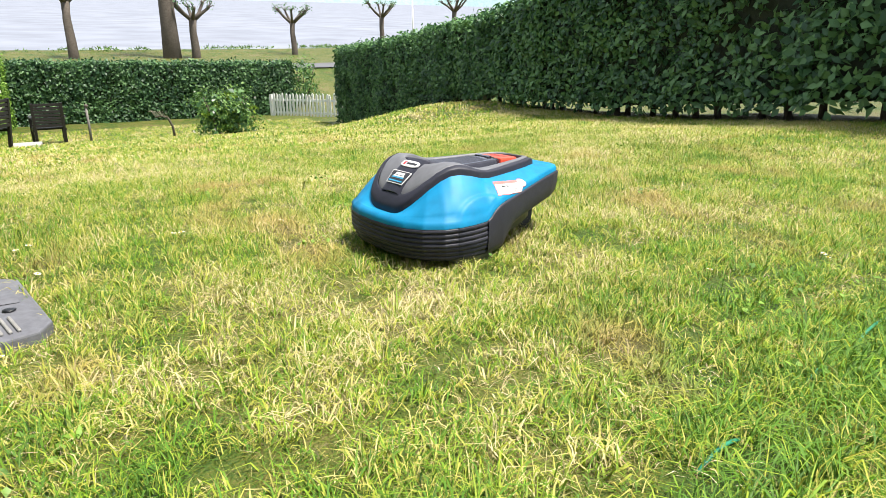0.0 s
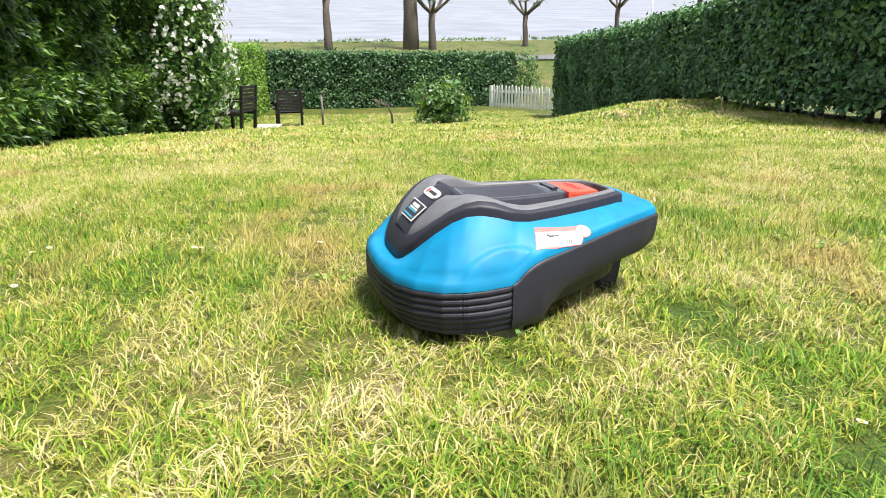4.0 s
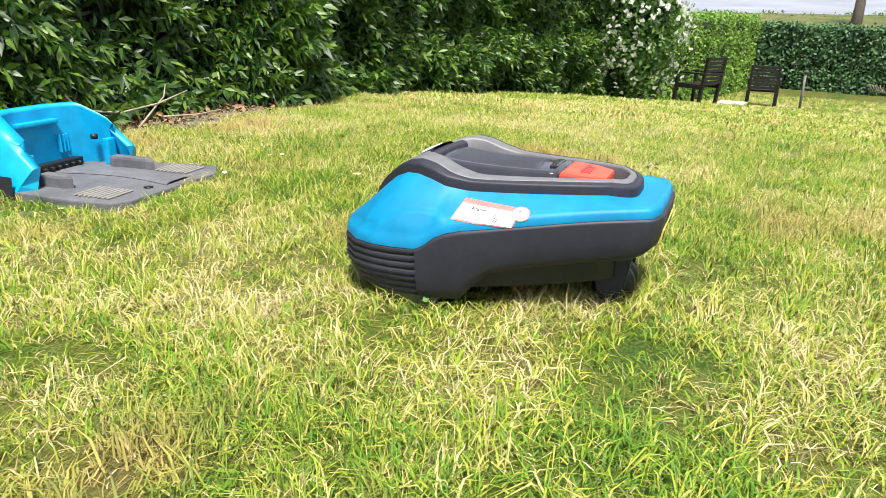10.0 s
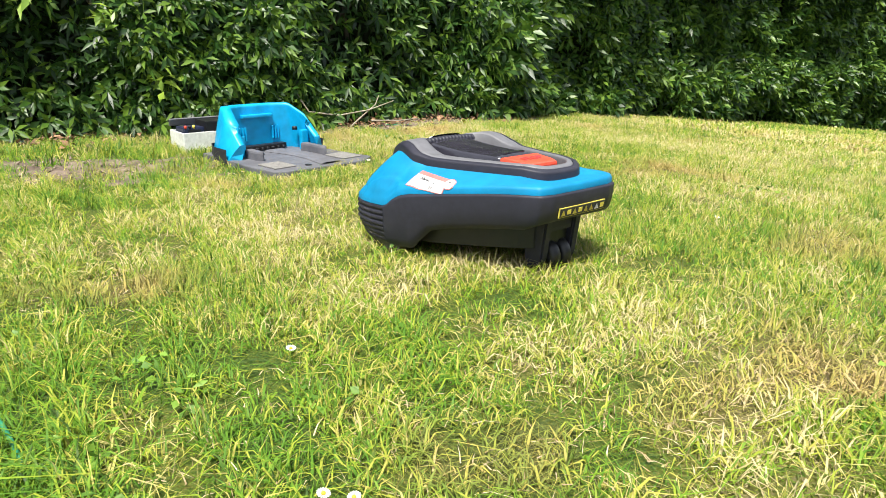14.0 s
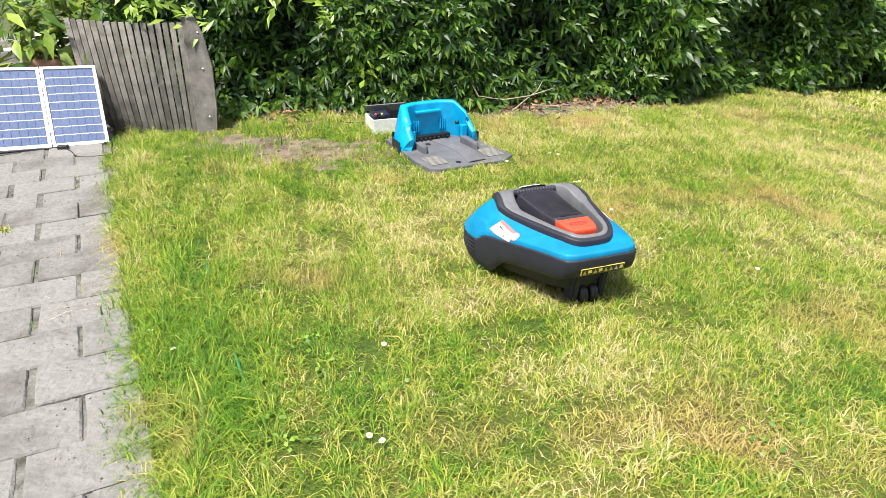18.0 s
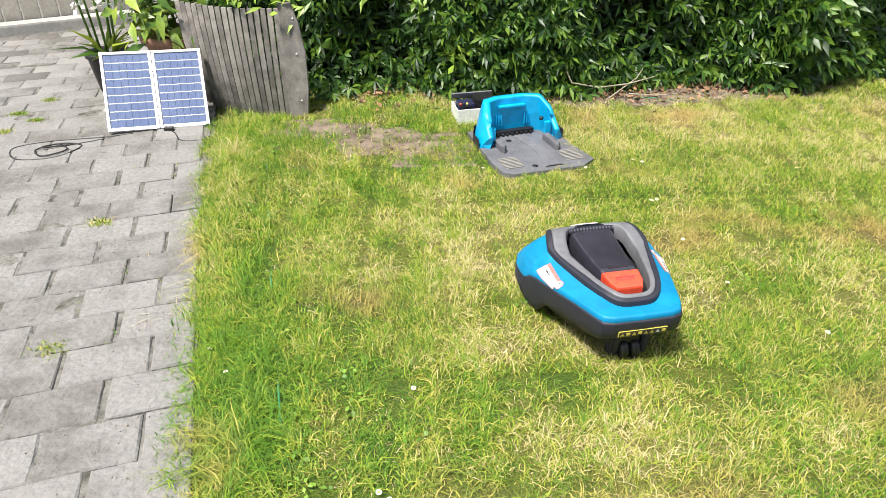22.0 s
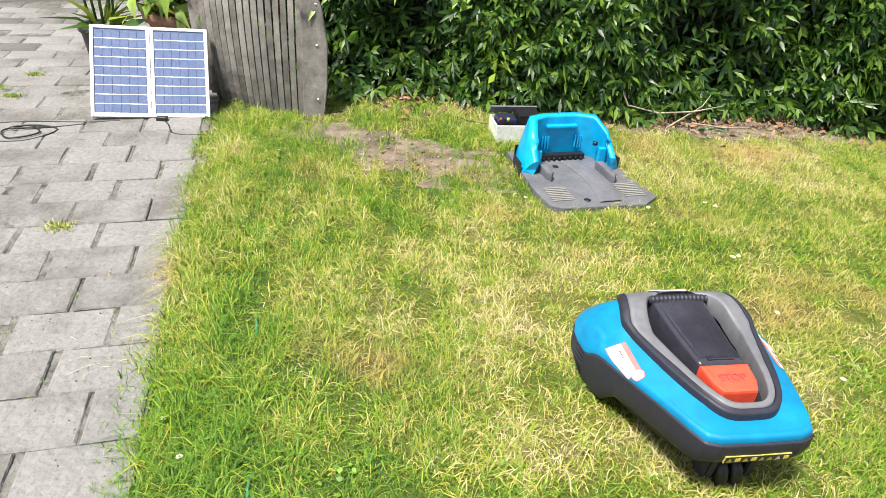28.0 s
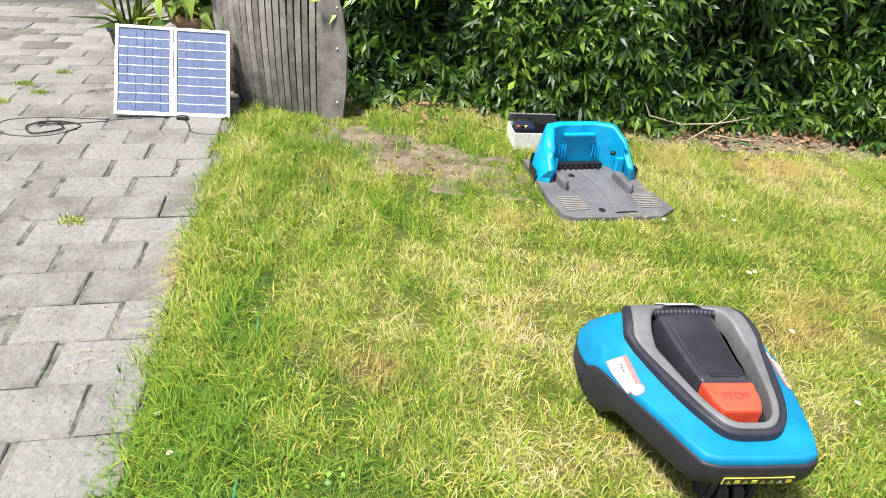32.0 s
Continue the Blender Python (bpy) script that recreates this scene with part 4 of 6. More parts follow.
    for k in range(15):
        f = k / 14
        x = 0.126 - 0.23 * f
        w = 0.074 - 0.017 * f
        z = 0.243 - 0.02 * f
        prof = []
        for u in np.linspace(-1, 1, 33):
            groove = 0.0014 * math.cos(u * 16 * math.pi) if abs(u) < 0.72 and 0.08 < f < 0.82 else 0.0
            edge = -0.055 if abs(u) > 0.99 else (-0.004 if abs(u) > 0.9 else 0.0)
            prof.append((x, w * u, z - 0.006 * u * u + edge + groove))
        rows.append(prof)
    rows.insert(0, [(p[0] + 0.004, p[1], p[2] - 0.03) for p in rows[0]])
    rows.append([(p[0] - 0.002, p[1], p[2] - 0.03) for p in rows[-1]])
    part("lid", strip(rows, closed=False), M_LID, t, "smoked dark lid with fine grooves", True)
    part("lid_latch", box(0.014, 0.06, 0.005, (-0.09, 0, 0.2245), 0.002), M_LID, t, "raised bar on the lid")
    ys_ = np.linspace(-0.074, 0.074, 99)
    path = [(0.127, y, 0.2385 - 0.003 * (y / 0.079) ** 2) for y in ys_]
    handle = tube(path, [0.0105 + 0.0011 * math.cos(abs(y) / 0.074 * 14 * math.pi) for y in ys_], 12)
    part("handle", handle, M_CHAR, t, "ribbed round handle bar", True)
    # red stop button
    ro = [(-0.108, 0.056), (-0.16, 0.05), (-0.186, 0.038), (-0.186, -0.038), (-0.16, -0.05), (-0.108, -0.056)]
    red = part("stop_button", extruded(ro, 0.16, 0.22, 0.006), M_RED, t, "large red stop button")
    for v in red.data.vertices:
        v.co.z -= max(0, (-0.108 - v.co.x)) * 0.16
    text_part("STOP", 0.026, M_REDINK, red, pose(-0.148, 0, 0.2146, 0, -9, 0) @ pose(0, 0, 0, 0, 0, -90), "raised word on the button")
    # side stickers
    for s in (1, -1):
        spot, nrm, _, _ = skin.find_nearest(Vector((-0.03, 0.19 * s, 0.19)))
        if nrm.y * s < 0:
            nrm = -nrm
        right = Vector((-1.0 * s, 0, 0))
        right = (right - nrm * right.dot(nrm)).normalized()
        m = Matrix((right, nrm.cross(right), nrm)).transposed().to_4x4()
        m.translation = spot.copy()
        def decal(name, x0, x1, y0, y1, lift, mat, parent, label="", slant=0.0):
            rows = []
            for v in np.linspace(y0, y1, 7):
                row = []
                for u in np.linspace(x0 + slant * (v - y0), x1, 13):
                    q = m @ Vector((u, v, 0))
                    loc, nn, _, _ = skin.find_nearest(q)
                    nn = nn if nn.dot(nrm) > 0 else -nn
                    row.append(tuple(m_inv @ (loc + nn * lift)))
                rows.append(row)
            return part(name, strip(rows, closed=False), mat, parent, label, True)

        m_inv = m.inverted()
        st = decal("sticker", -0.06, 0.046, -0.025, 0.024, 0.0007, M_PINK, t, "white side sticker with a red edge", 0.25)
        st.matrix_basis = m
        decal("sticker_face", -0.0575, 0.044, -0.0225, 0.0125, 0.0011, M_LABEL, st, "white face of the sticker", 0.25)
        for rad, lift, mt in ((0.0155, 0.0009, M_PINK), (0.0132, 0.0014, M_LABEL)):
            ring_ = [[(0.05 + rad * q * math.cos(a), 0.012 + rad * q * math.sin(a)) for a in np.linspace(0, 2 * math.pi, 21)[:-1]] for q in (0.02, 0.5, 1.0)]
            rows = []
            for rr in ring_:
                row = []
                for u, v in rr:
                    loc, nn, _, _ = skin.find_nearest(m @ Vector((u, v, 0)))
                    nn = nn if nn.dot(nrm) > 0 else -nn
                    row.append(tuple(m_inv @ (loc + nn * lift)))
                rows.append(row)
            part("sticker_lobe", strip(rows), mt, st, "", True)
        text_part("Alarm", 0.011, M_INK, st, pose(-0.018, 0.003, 0.0022), "printed word")
        text_part("Pin\nCode", 0.006, M_INK, st, pose(0.05, 0.012, 0.0022), "printed words")
        for q in range(3):
            part("sticker_arc", extruded([(0.006 + 0.004 * q + 0.002 * c, -0.006 + 0.011 * sn) for c, sn in ((0, 1), (1.1, 0.5), (1.5, 0), (1.1, -0.5), (0, -1), (0.5, -0.5), (0.8, 0), (0.5, 0.5))], 0.0014, 0.0018), M_INK, st)
    # warning strip on the tail
    ws = part("warning_label", box(0.003, 0.142, 0.02, (0, 0, 0), 0.0005), M_YINK, t, "yellow and black warning strip")
    ws.matrix_basis = pose(-0.2905, 0, 0.126, 0, -6, 0)
    part("label_field", box(0.001, 0.139, 0.0172, (-0.0018, 0, 0), 0), M_INK, ws)
    for q in range(8):
        y = 0.0605 - q * 0.0173
        if q % 2 == 0 or q == 5:
            bm = bmesh.new()
            a = [bm.verts.new(p) for p in ((-0.0028, y - 0.0068, -0.0062), (-0.0028, y + 0.0068, -0.0062), (-0.0028, y, 0.0062))]
            bm.faces.new(a)
            bmesh.ops.solidify(bm, geom=bm.faces[:], thickness=0.0005)
            part("pictogram", bm, M_YINK if q < 6 else M_LABEL, ws)
        else:
            part("pictogram", box(0.0008, 0.011, 0.009, (-0.0026, y, 0), 0), M_YINK, ws)
    # underside, wheels, castor
    part("chassis", extruded(even(inner_outline(80, 0.2, -0.23, 0.178, 0.085, 0.15), 40), 0.036, 0.13), M_BLACK, t, "black underside")
    part("cutter_housing", lathe([(0.001, 0.045), (0.12, 0.045), (0.13, 0.055), (0.13, 0.08), (0.001, 0.08)], 28), M_BLACK, t, smooth=True)
    for s in (1, -1):
        w = part("wheel", lathe([(0.02, -0.02), (0.066, -0.02), (0.074, -0.015), (0.074, 0.015), (0.066, 0.02), (0.02, 0.02)], 32, "y"), M_TYRE, t, "muddy drive wheel", True)
        w.matrix_basis = pose(0.112, 0.19 * s, 0.064)
        part("hub", lathe([(0.001, -0.024), (0.045, -0.024), (0.05, -0.018), (0.05, 0.018), (0.045, 0.024), (0.001, 0.024)], 20, "y"), M_TYRE, w, smooth=True)
        for q in range(18):
            part("tread", box(0.01, 0.04, 0.006, (0, 0, 0), 0.002, seg=1), M_TYRE, w).matrix_basis = pose(0.073 * math.cos(q * math.pi / 9), 0, 0.073 * math.sin(q * math.pi / 9), 0, 90 - q * 20, 0)
    for s in (1, -1):
        fork = [(-0.25, 0.105), (-0.175, 0.105), (-0.192, 0.024), (-0.202, 0.01), (-0.226, 0.012), (-0.238, 0.034)]
        bm = bmesh.new()
        a = [bm.verts.new((x, s * 0.034, z)) for x, z in fork]
        b = [bm.verts.new((x, s * 0.056, z)) for x, z in fork]
        bm.faces.new(a)
        bm.faces.new(b[::-1])
        for i in range(6):
            bm.faces.new((a[i], b[i], b[(i + 1) % 6], a[(i + 1) % 6]))
        bmesh.ops.recalc_face_normals(bm, faces=bm.faces)
        bmesh.ops.bevel(bm, geom=bm.edges[:], offset=0.004, segments=2, affect="EDGES")
        part("castor_fork", bm, M_CHAR, t)
    part("castor_bridge", box(0.064, 0.1, 0.045, (-0.208, 0, 0.09), 0.01), M_CHAR, t)
    for y in (-0.017, 0.017):
        w = part("castor_wheel", lathe([(0.001, -0.014), (0.03, -0.014), (0.038, -0.008), (0.038, 0.008), (0.03, 0.014), (0.001, 0.014)], 24, "y"), M_BLACK, t, "small black castor wheel", True)
        w.matrix_basis = pose(-0.215, y, 0.036)
    for ob in t.children:
        kind_of = ob.name.split(".")[0]
        if kind_of in ("wheel", "castor_wheel", "cover", "sticker") or ob.type != "MESH":
            continue
        if kind_of in ("badge", "name_plate", "warning_label"):
            m = ob.matrix_basis.copy()
            m.translation.z += raised(m.translation.x)
            ob.matrix_basis = m
            continue
        for v in ob.data.vertices:
            if kind_of != "castor_fork" or v.co.z > 0.05:
                v.co.z += raised(v.co.x)
        if kind_of == "stop_button":
            for q in ob.children:
                m = q.matrix_basis.copy()
                m.translation.z += raised(m.translation.x)
                q.matrix_basis = m
    return t


mower(pose(0.373, 1.613, 0.002, 0, 0, 98.6) @ Matrix.Scale(0.9, 4))


# ---- charging station ----
def station(m):
    t = thing("charging_station", m, "blue and grey charging station with a dusty ground plate", "charging station")
    # ground plate: front edge at y = 0, tower at the back
    outline = [(-0.2, 0.03), (-0.16, 0.0), (0.15, -0.012), (0.225, 0.04), (0.215, 0.14), (0.19, 0.5), (-0.19, 0.5), (-0.21, 0.14)]
    plate = part("ground_plate", extruded(outline, -0.02, 0.013, 0.004), M_PLATE, t, "dusty grey ribbed ground plate")
    for sx in (-0.135, 0.145):
        for q in range(8):
            part("grip_rib", box(0.085, 0.006, 0.005, (sx, 0.055 + q * 0.0135, 0.0155), 0.0015, seg=1), material_grip, plate)
    for sx, sy in ((-0.05, 0.045), (0.07, 0.06), (-0.05, 0.33)):
        part("screw_hole", lathe([(0.001, 0.0145), (0.011, 0.0145), (0.012, 0.0155), (0.001, 0.0155)], 14), M_BLACK, plate, smooth=True).matrix_basis = pose(sx, sy, 0)
    rows = []
    for k in range(12):
        y = 0.02 + k * 0.032
        c = 0.03 + 0.03 * math.sin(k * 0.28)
        rows.append([(c - 0.045, y, 0.0145), (c - 0.03, y, 0.019), (c + 0.03, y, 0.019), (c + 0.045, y, 0.0145)])
    part("cable_ridge", strip(rows, closed=False), M_PLATE, plate, smooth=True)
    for s, ln in ((-1, 0.075), (1, 0.12)):
        x0 = s * 0.118
        pts = [(x0 - 0.016, 0.3), (x0 + 0.016, 0.3 - 0.0), (x0 + 0.012, 0.3 - ln), (x0 - 0.004, 0.3 - ln - 0.02), (x0 - 0.016, 0.3 - ln)]
        part("guide", extruded(pts, 0.012, 0.045, 0.008), M_PLATE, t, "dark guide block")
    # tower: back wall and two forward sloping cheeks
    rows = []
    sect = [(-0.195, 0.27), (-0.192, 0.36), (-0.16, 0.44), (-0.08, 0.468), (0.08, 0.468), (0.16, 0.44), (0.192, 0.36), (0.195, 0.27)]
    smooth_sect = []
    sp = np.array(sect)
    dd = np.r_[0, np.cumsum(np.linalg.norm(np.diff(sp, axis=0), axis=1))]
    for q in np.linspace(0, dd[-1], 40):
        smooth_sect.append((float(np.interp(q, dd, sp[:, 0])), float(np.interp(q, dd, sp[:, 1]))))

    def top_z(y):
        return float(np.interp(y, [0.26, 0.28, 0.36, 0.43, 0.47], [0.055, 0.075, 0.145, 0.182, 0.182]))

    outer = [[(x * (0.86 + 0.17 * (1 - f) ** 0.8), y + 0.03 * (1 - f), 0.012 + (top_z(y) - 0.012) * f) for x, y in smooth_sect] for f in (0, 0.25, 0.5, 0.75, 0.94, 1.0)]
    inner = [[(x * (0.74 + 0.1 * (1 - f)), y - 0.03 if y > 0.33 else y + 0.004, 0.012 + (top_z(y) - 0.012) * f) for x, y in smooth_sect] for f in (1.0, 0.94, 0.7, 0.4, 0)]
    part("tower", strip(outer + inner, closed=False), M_BLUE2, t, "bright blue station tower", True)
    for s, col in ((-1, 0), (1, -1)):
        bm = bmesh.new()
        bm.faces.new([bm.verts.new(r[col]) for r in outer] + [bm.verts.new(r[col]) for r in inner])
        part("cheek", bm, M_BLUE2, t)
        part("cheek_rib", box(0.03, 0.02, 0.075, (s * 0.135, 0.325, 0.05), 0.005), M_BLUE2, t)
    part("shelf", box(0.13, 0.028, 0.012, (0, 0.432, 0.14), 0.004), M_BLUE2, t, "blue ledge inside the tower")
    part("tower_back", box(0.26, 0.02, 0.15, (0, 0.452, 0.08), 0.006), M_BLUE2, t)
    part("contact_bar", box(0.2, 0.03, 0.02, (0, 0.405, 0.026), 0.004), M_BLACK, t, "black contact bar")
    for q in range(8):
        part("tooth", box(0.01, 0.012, 0.012, (-0.08 + q * 0.023, 0.385, 0.022), 0.002, seg=1), M_BLACK, t)
    for s in (-0.075, 0.065):
        for q in range(3):
            part("fin", box(0.004, 0.012, 0.05, (s + q * 0.012, 0.428, 0.075), 0.001, seg=1), M_BLUE2, t)
    part("lamp", lathe([(0.001, 0), (0.01, 0), (0.01, 0.012), (0.001, 0.014)], 12), M_BLACK, t, smooth=True).matrix_basis = pose(0.12, 0.36, 0.085)
    # charcoal strip added as painted shade round the tower's base
    part("tower_foot", strip([[(x * 1.06, y + 0.035, 0.0) for x, y in smooth_sect], [(x * 1.055, y + 0.03, 0.05) for x, y in smooth_sect]], closed=False), M_CHAR, t, "charcoal strip standing for shade at the tower's foot", True)
    return t


material_grip = material("worn_grip", (0.27, 0.26, 0.24), 0.7, (0.2, 0.19, 0.18), 30)
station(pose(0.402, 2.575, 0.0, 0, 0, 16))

# ---- battery box behind the station ----
bx = thing("battery_box", pose(0.13, 3.22, -0.01, 0, 0, 10) @ Matrix.Scale(0.8, 4), "open white plastic box holding a black battery and controller", "box")
for s in (1, -1):
    part("side_wall", box(0.008, 0.17, 0.1, (s * 0.125, 0, 0.05), 0.003), M_WHITE, bx)
    part("end_wall", box(0.25, 0.008, 0.1, (0, s * 0.085, 0.05), 0.003), M_WHITE, bx)
part("bottom", box(0.25, 0.17, 0.008, (0, 0, 0.006), 0.002), M_WHITE, bx)
part("battery", box(0.12, 0.13, 0.13, (0.055, 0.005, 0.08), 0.006), M_BLACK, bx, "black battery block")
part("controller", box(0.1, 0.11, 0.1, (-0.06, 0, 0.07), 0.008), material("navy_case", (0.02, 0.025, 0.06), 0.35), bx, "dark blue controller case")
part("controller_face", box(0.06, 0.004, 0.05, (-0.06, -0.056, 0.085), 0.001), M_BLACK, bx)
part("clear_lid", box(0.26, 0.01, 0.035, (0, 0.08, 0.135), 0.002, Matrix.Rotation(radians(20), 4, "X")), M_GREY, bx, "raised grey lid edge")
for q, c in enumerate((M_RED, M_BLACK, M_YINK)):
    part("terminal", lathe([(0.001, 0), (0.007, 0), (0.007, 0.014), (0.001, 0.016)], 10), c, bx, smooth=True).matrix_basis = pose(-0.1 + 0.02 * q, -0.05, 0.115)


# ---- folding solar panel leaning on the pot ----
def solar_panel():
    o = Vector((-1.61, 3.06, 0.012))
    u = Vector((0.445, 0.105, 0.0)).normalized()
    up = Vector((-0.10, 0.22, 0.30)).normalized()
    up = (up - u * up.dot(u)).normalized()
    nrm = u.cross(up)
    m = Matrix((u, up, nrm)).transposed().to_4x4()
    m.translation = o
    t = thing("solar_panel", m, "folding two-leaf solar panel in a white frame leaning on a pot", "solar panel")
    w, h = 0.225, 0.39
    for s in range(2):
        leaf = part("panel", box(w, h, 0.012, (w / 2, h / 2, 0), 0.002), M_CELLBACK, t, "blue solar panel leaf")
        leaf.matrix_basis = pose(s * (w + 0.004), 0, 0, 0, -4 if s == 0 else 4, 0)
        if s == 0:
            leaf.matrix_basis = Matrix.Translation((w, 0, 0)) @ pose(0, 0, 0, 0, 5, 0) @ Matrix.Translation((-w, 0, 0))
        for a in (0.006, w - 0.006):
            part("frame_bar", box(0.013, h, 0.02, (a, h / 2, 0.002), 0.002), M_ALU, leaf)
        for a in (0.006, h - 0.006):
            part("frame_bar", box(w, 0.013, 0.02, (w / 2, a, 0.002), 0.002), M_ALU, leaf)
        rows_ = 9
        ch = (h - 0.03) / rows_
        for r in range(rows_):
            for c in range(6):
                cw = (w - 0.032) / 6
                part("cell", box(cw - 0.0016, ch - 0.006, 0.003, (0.016 + cw * (c + 0.5), 0.015 + ch * (r + 0.5), 0.0072), 0), M_CELL, leaf)
            part("busbar", box(w - 0.03, 0.0036, 0.002, (w / 2, 0.015 + ch * r + 0.0008, 0.0068), 0), M_ALU, leaf)
    for q in (0.08, 0.3):
        part("hinge", box(0.02, 0.03, 0.006, (w + 0.002, q, 0.012), 0.001), M_ALU, t)
    return t


solar_panel()


def coil(pts, r, mat, name, label):
    p = [Vector(q) for q in pts]
    out = []
    for i in range(len(p) - 1):
        a, b, c, d = p[max(i - 1, 0)], p[i], p[i + 1], p[min(i + 2, len(p) - 1)]
        for k in range(5):
            s = k / 5
            out.append(0.5 * ((2 * b) + (c - a) * s + (2 * a - 5 * b + 4 * c - d) * s * s + (3 * b - a - 3 * c + d) * s ** 3))
    out.append(p[-1])
    ob = add_mesh(name, tube(out, r, 6), mat, smooth=True)
    return tagged(ob, label, "cable")


coil([(-1.5, 3.06, 0.012), (-1.62, 3.02, 0.012), (-1.85, 2.98, 0.012), (-1.98, 2.9, 0.012), (-1.9, 2.78, 0.012), (-1.74, 2.8, 0.012), (-1.68, 2.92, 0.013), (-1.78, 2.94, 0.018), (-1.86, 2.87, 0.018),
      (-1.8, 2.8, 0.018), (-1.72, 2.86, 0.02), (-1.78, 2.92, 0.024), (-1.84, 2.88, 0.024), (-1.7, 2.95, 0.012), (-1.55, 3.04, 0.012)], 0.0032, M_CABLE, "cable", "loose coil of black cable on the paving")
coil([(-1.36, 3.12, 0.02), (-1.3, 3.05, 0.012), (-1.24, 2.96, 0.012), (-1.12, 2.98, 0.012), (-1.08, 3.1, 0.012), (-1.2, 3.17, 0.012)], 0.0032, M_CABLE, "cable", "black connector lead hanging below the solar panel")
pl = add_mesh("cable_plug", box(0.045, 0.022, 0.02, (-1.34, 3.09, 0.02), 0.005), M_CABLE)
tagged(pl, "small black cable plug on the paving", "plug")
coil([(-0.72, 3.3, 0.008), (-0.55, 3.4, 0.006), (-0.38, 3.38, 0.012), (-0.2, 3.42, 0.006), (-0.05, 3.33, 0.01), (0.06, 3.3, 0.012)], 0.003, M_CABLE, "cable", "black cable trailing over the bare soil")
coil([(0.95, 3.40, 0.002), (1.02, 3.44, 0.012), (1.12, 3.42, 0.012), (1.22, 3.38, 0.01), (1.3, 3.40, 0.001)], 0.0025, M_WIRE, "boundary_wire", "thin green boundary wire at the lawn's edge")


# ---- weathered slatted bench end ----
def slatted_bench(m):
    t = thing("slatted_bench", m, "weathered grey wooden slatted bench seat tipped on edge", "bench")
    k = 17
    for q in range(k):
        f = q / (k - 1)
        x = -0.50 + 0.47 * f
        y = 0.26 * (1 - f) ** 2.2
        bow = 0.03 + 0.05 * (1 - f)
        pts = [(x + 0.03 * (1 - f) * (0.5 - g) * 2 * 1.2, y + bow * (2 * g - 1) ** 2 * 0.8 + 0.10 * g, -0.03 + 0.53 * g) for g in np.linspace(0, 1, 7)]
        bm = bmesh.new()
        rings = []
        for p in pts:
            w, d = 0.0115, 0.011
            rings.append([bm.verts.new((p[0] + a * w, p[1] + b * d, p[2])) for a, b in ((-1, -1), (1, -1), (1, 1), (-1, 1))])
        for r, s in zip(rings, rings[1:]):
            for i in range(4):
                bm.faces.new((r[i], r[(i + 1) % 4], s[(i + 1) % 4], s[i]))
        bm.faces.new(rings[0][::-1])
        bm.faces.new(rings[-1])
        bmesh.ops.recalc_face_normals(bm, faces=bm.faces)
        part("slat", bm, M_GREYWOOD, t)
    side = [(-0.02, -0.04), (0.065, -0.04), (0.085, 0.12), (0.09, 0.3), (0.07, 0.44), (0.04, 0.53), (-0.02, 0.53)]
    bm = bmesh.new()
    a = [bm.verts.new((x, 0.10 * max(0, z) / 0.53 - 0.016, z)) for x, z in side]
    b = [bm.verts.new((x, 0.10 * max(0, z) / 0.53 + 0.016, z)) for x, z in side]
    bm.faces.new(a)
    bm.faces.new(b[::-1])
    for i in range(7):
        bm.faces.new((a[i], b[i], b[(i + 1) % 7], a[(i + 1) % 7]))
    bmesh.ops.recalc_face_normals(bm, faces=bm.faces)
    bmesh.ops.bevel(bm, geom=bm.edges[:], offset=0.004, segments=1, affect="EDGES")
    part("end_board", bm, M_GREYWOOD, t, "broad weathered end board")
    for z in (0.08, 0.3, 0.46):
        part("screw", lathe([(0.001, 0), (0.006, 0), (0.001, 0.003)], 8), M_ALU, t, smooth=True).matrix_basis = pose(0.045, 0.1 * z / 0.53 - 0.017, z, 90, 0, 0)
    return t


slatted_bench(pose(-0.775, 3.28, 0.0, 0, 0, 8))


# ---- pots and plants by the paving ----
def big_pot(m):
    t = thing("plant_pot", m, "large terracotta pot with a leafy yellow-green shrub", "potted plant")
    part("pot", lathe([(0.001, 0), (0.13, 0), (0.155, 0.12), (0.185, 0.27), (0.205, 0.27), (0.21, 0.31), (0.19, 0.315), (0.175, 0.3), (0.001, 0.29)], 32), M_TERRA, t, smooth=True)
    for k in range(9):
        a = k * 0.7
        part("stem", tube([(0.03 * math.cos(a), 0.03 * math.sin(a), 0.28), (0.14 * math.cos(a), 0.14 * math.sin(a), 0.45), (0.24 * math.cos(a), 0.24 * math.sin(a), 0.62)], [0.008, 0.006, 0.004], 6), M_LEAFE, t, smooth=True)
    k = 330
    d = rng.normal(size=(k, 3))
    d /= np.linalg.norm(d, axis=1, keepdims=True)
    d[:, 2] = np.abs(d[:, 2])
    p = d * rng.uniform(0.45, 1, (k, 1)) * [0.33, 0.33, 0.42] + [0, 0, 0.3]
    part("foliage", leaves(p, d + [0, 0, 0.5], 0.125, 0.045, 0.35, 0.4, hang=None), M_LEAFE, t, "long glossy yellow-green leaves")
    return t


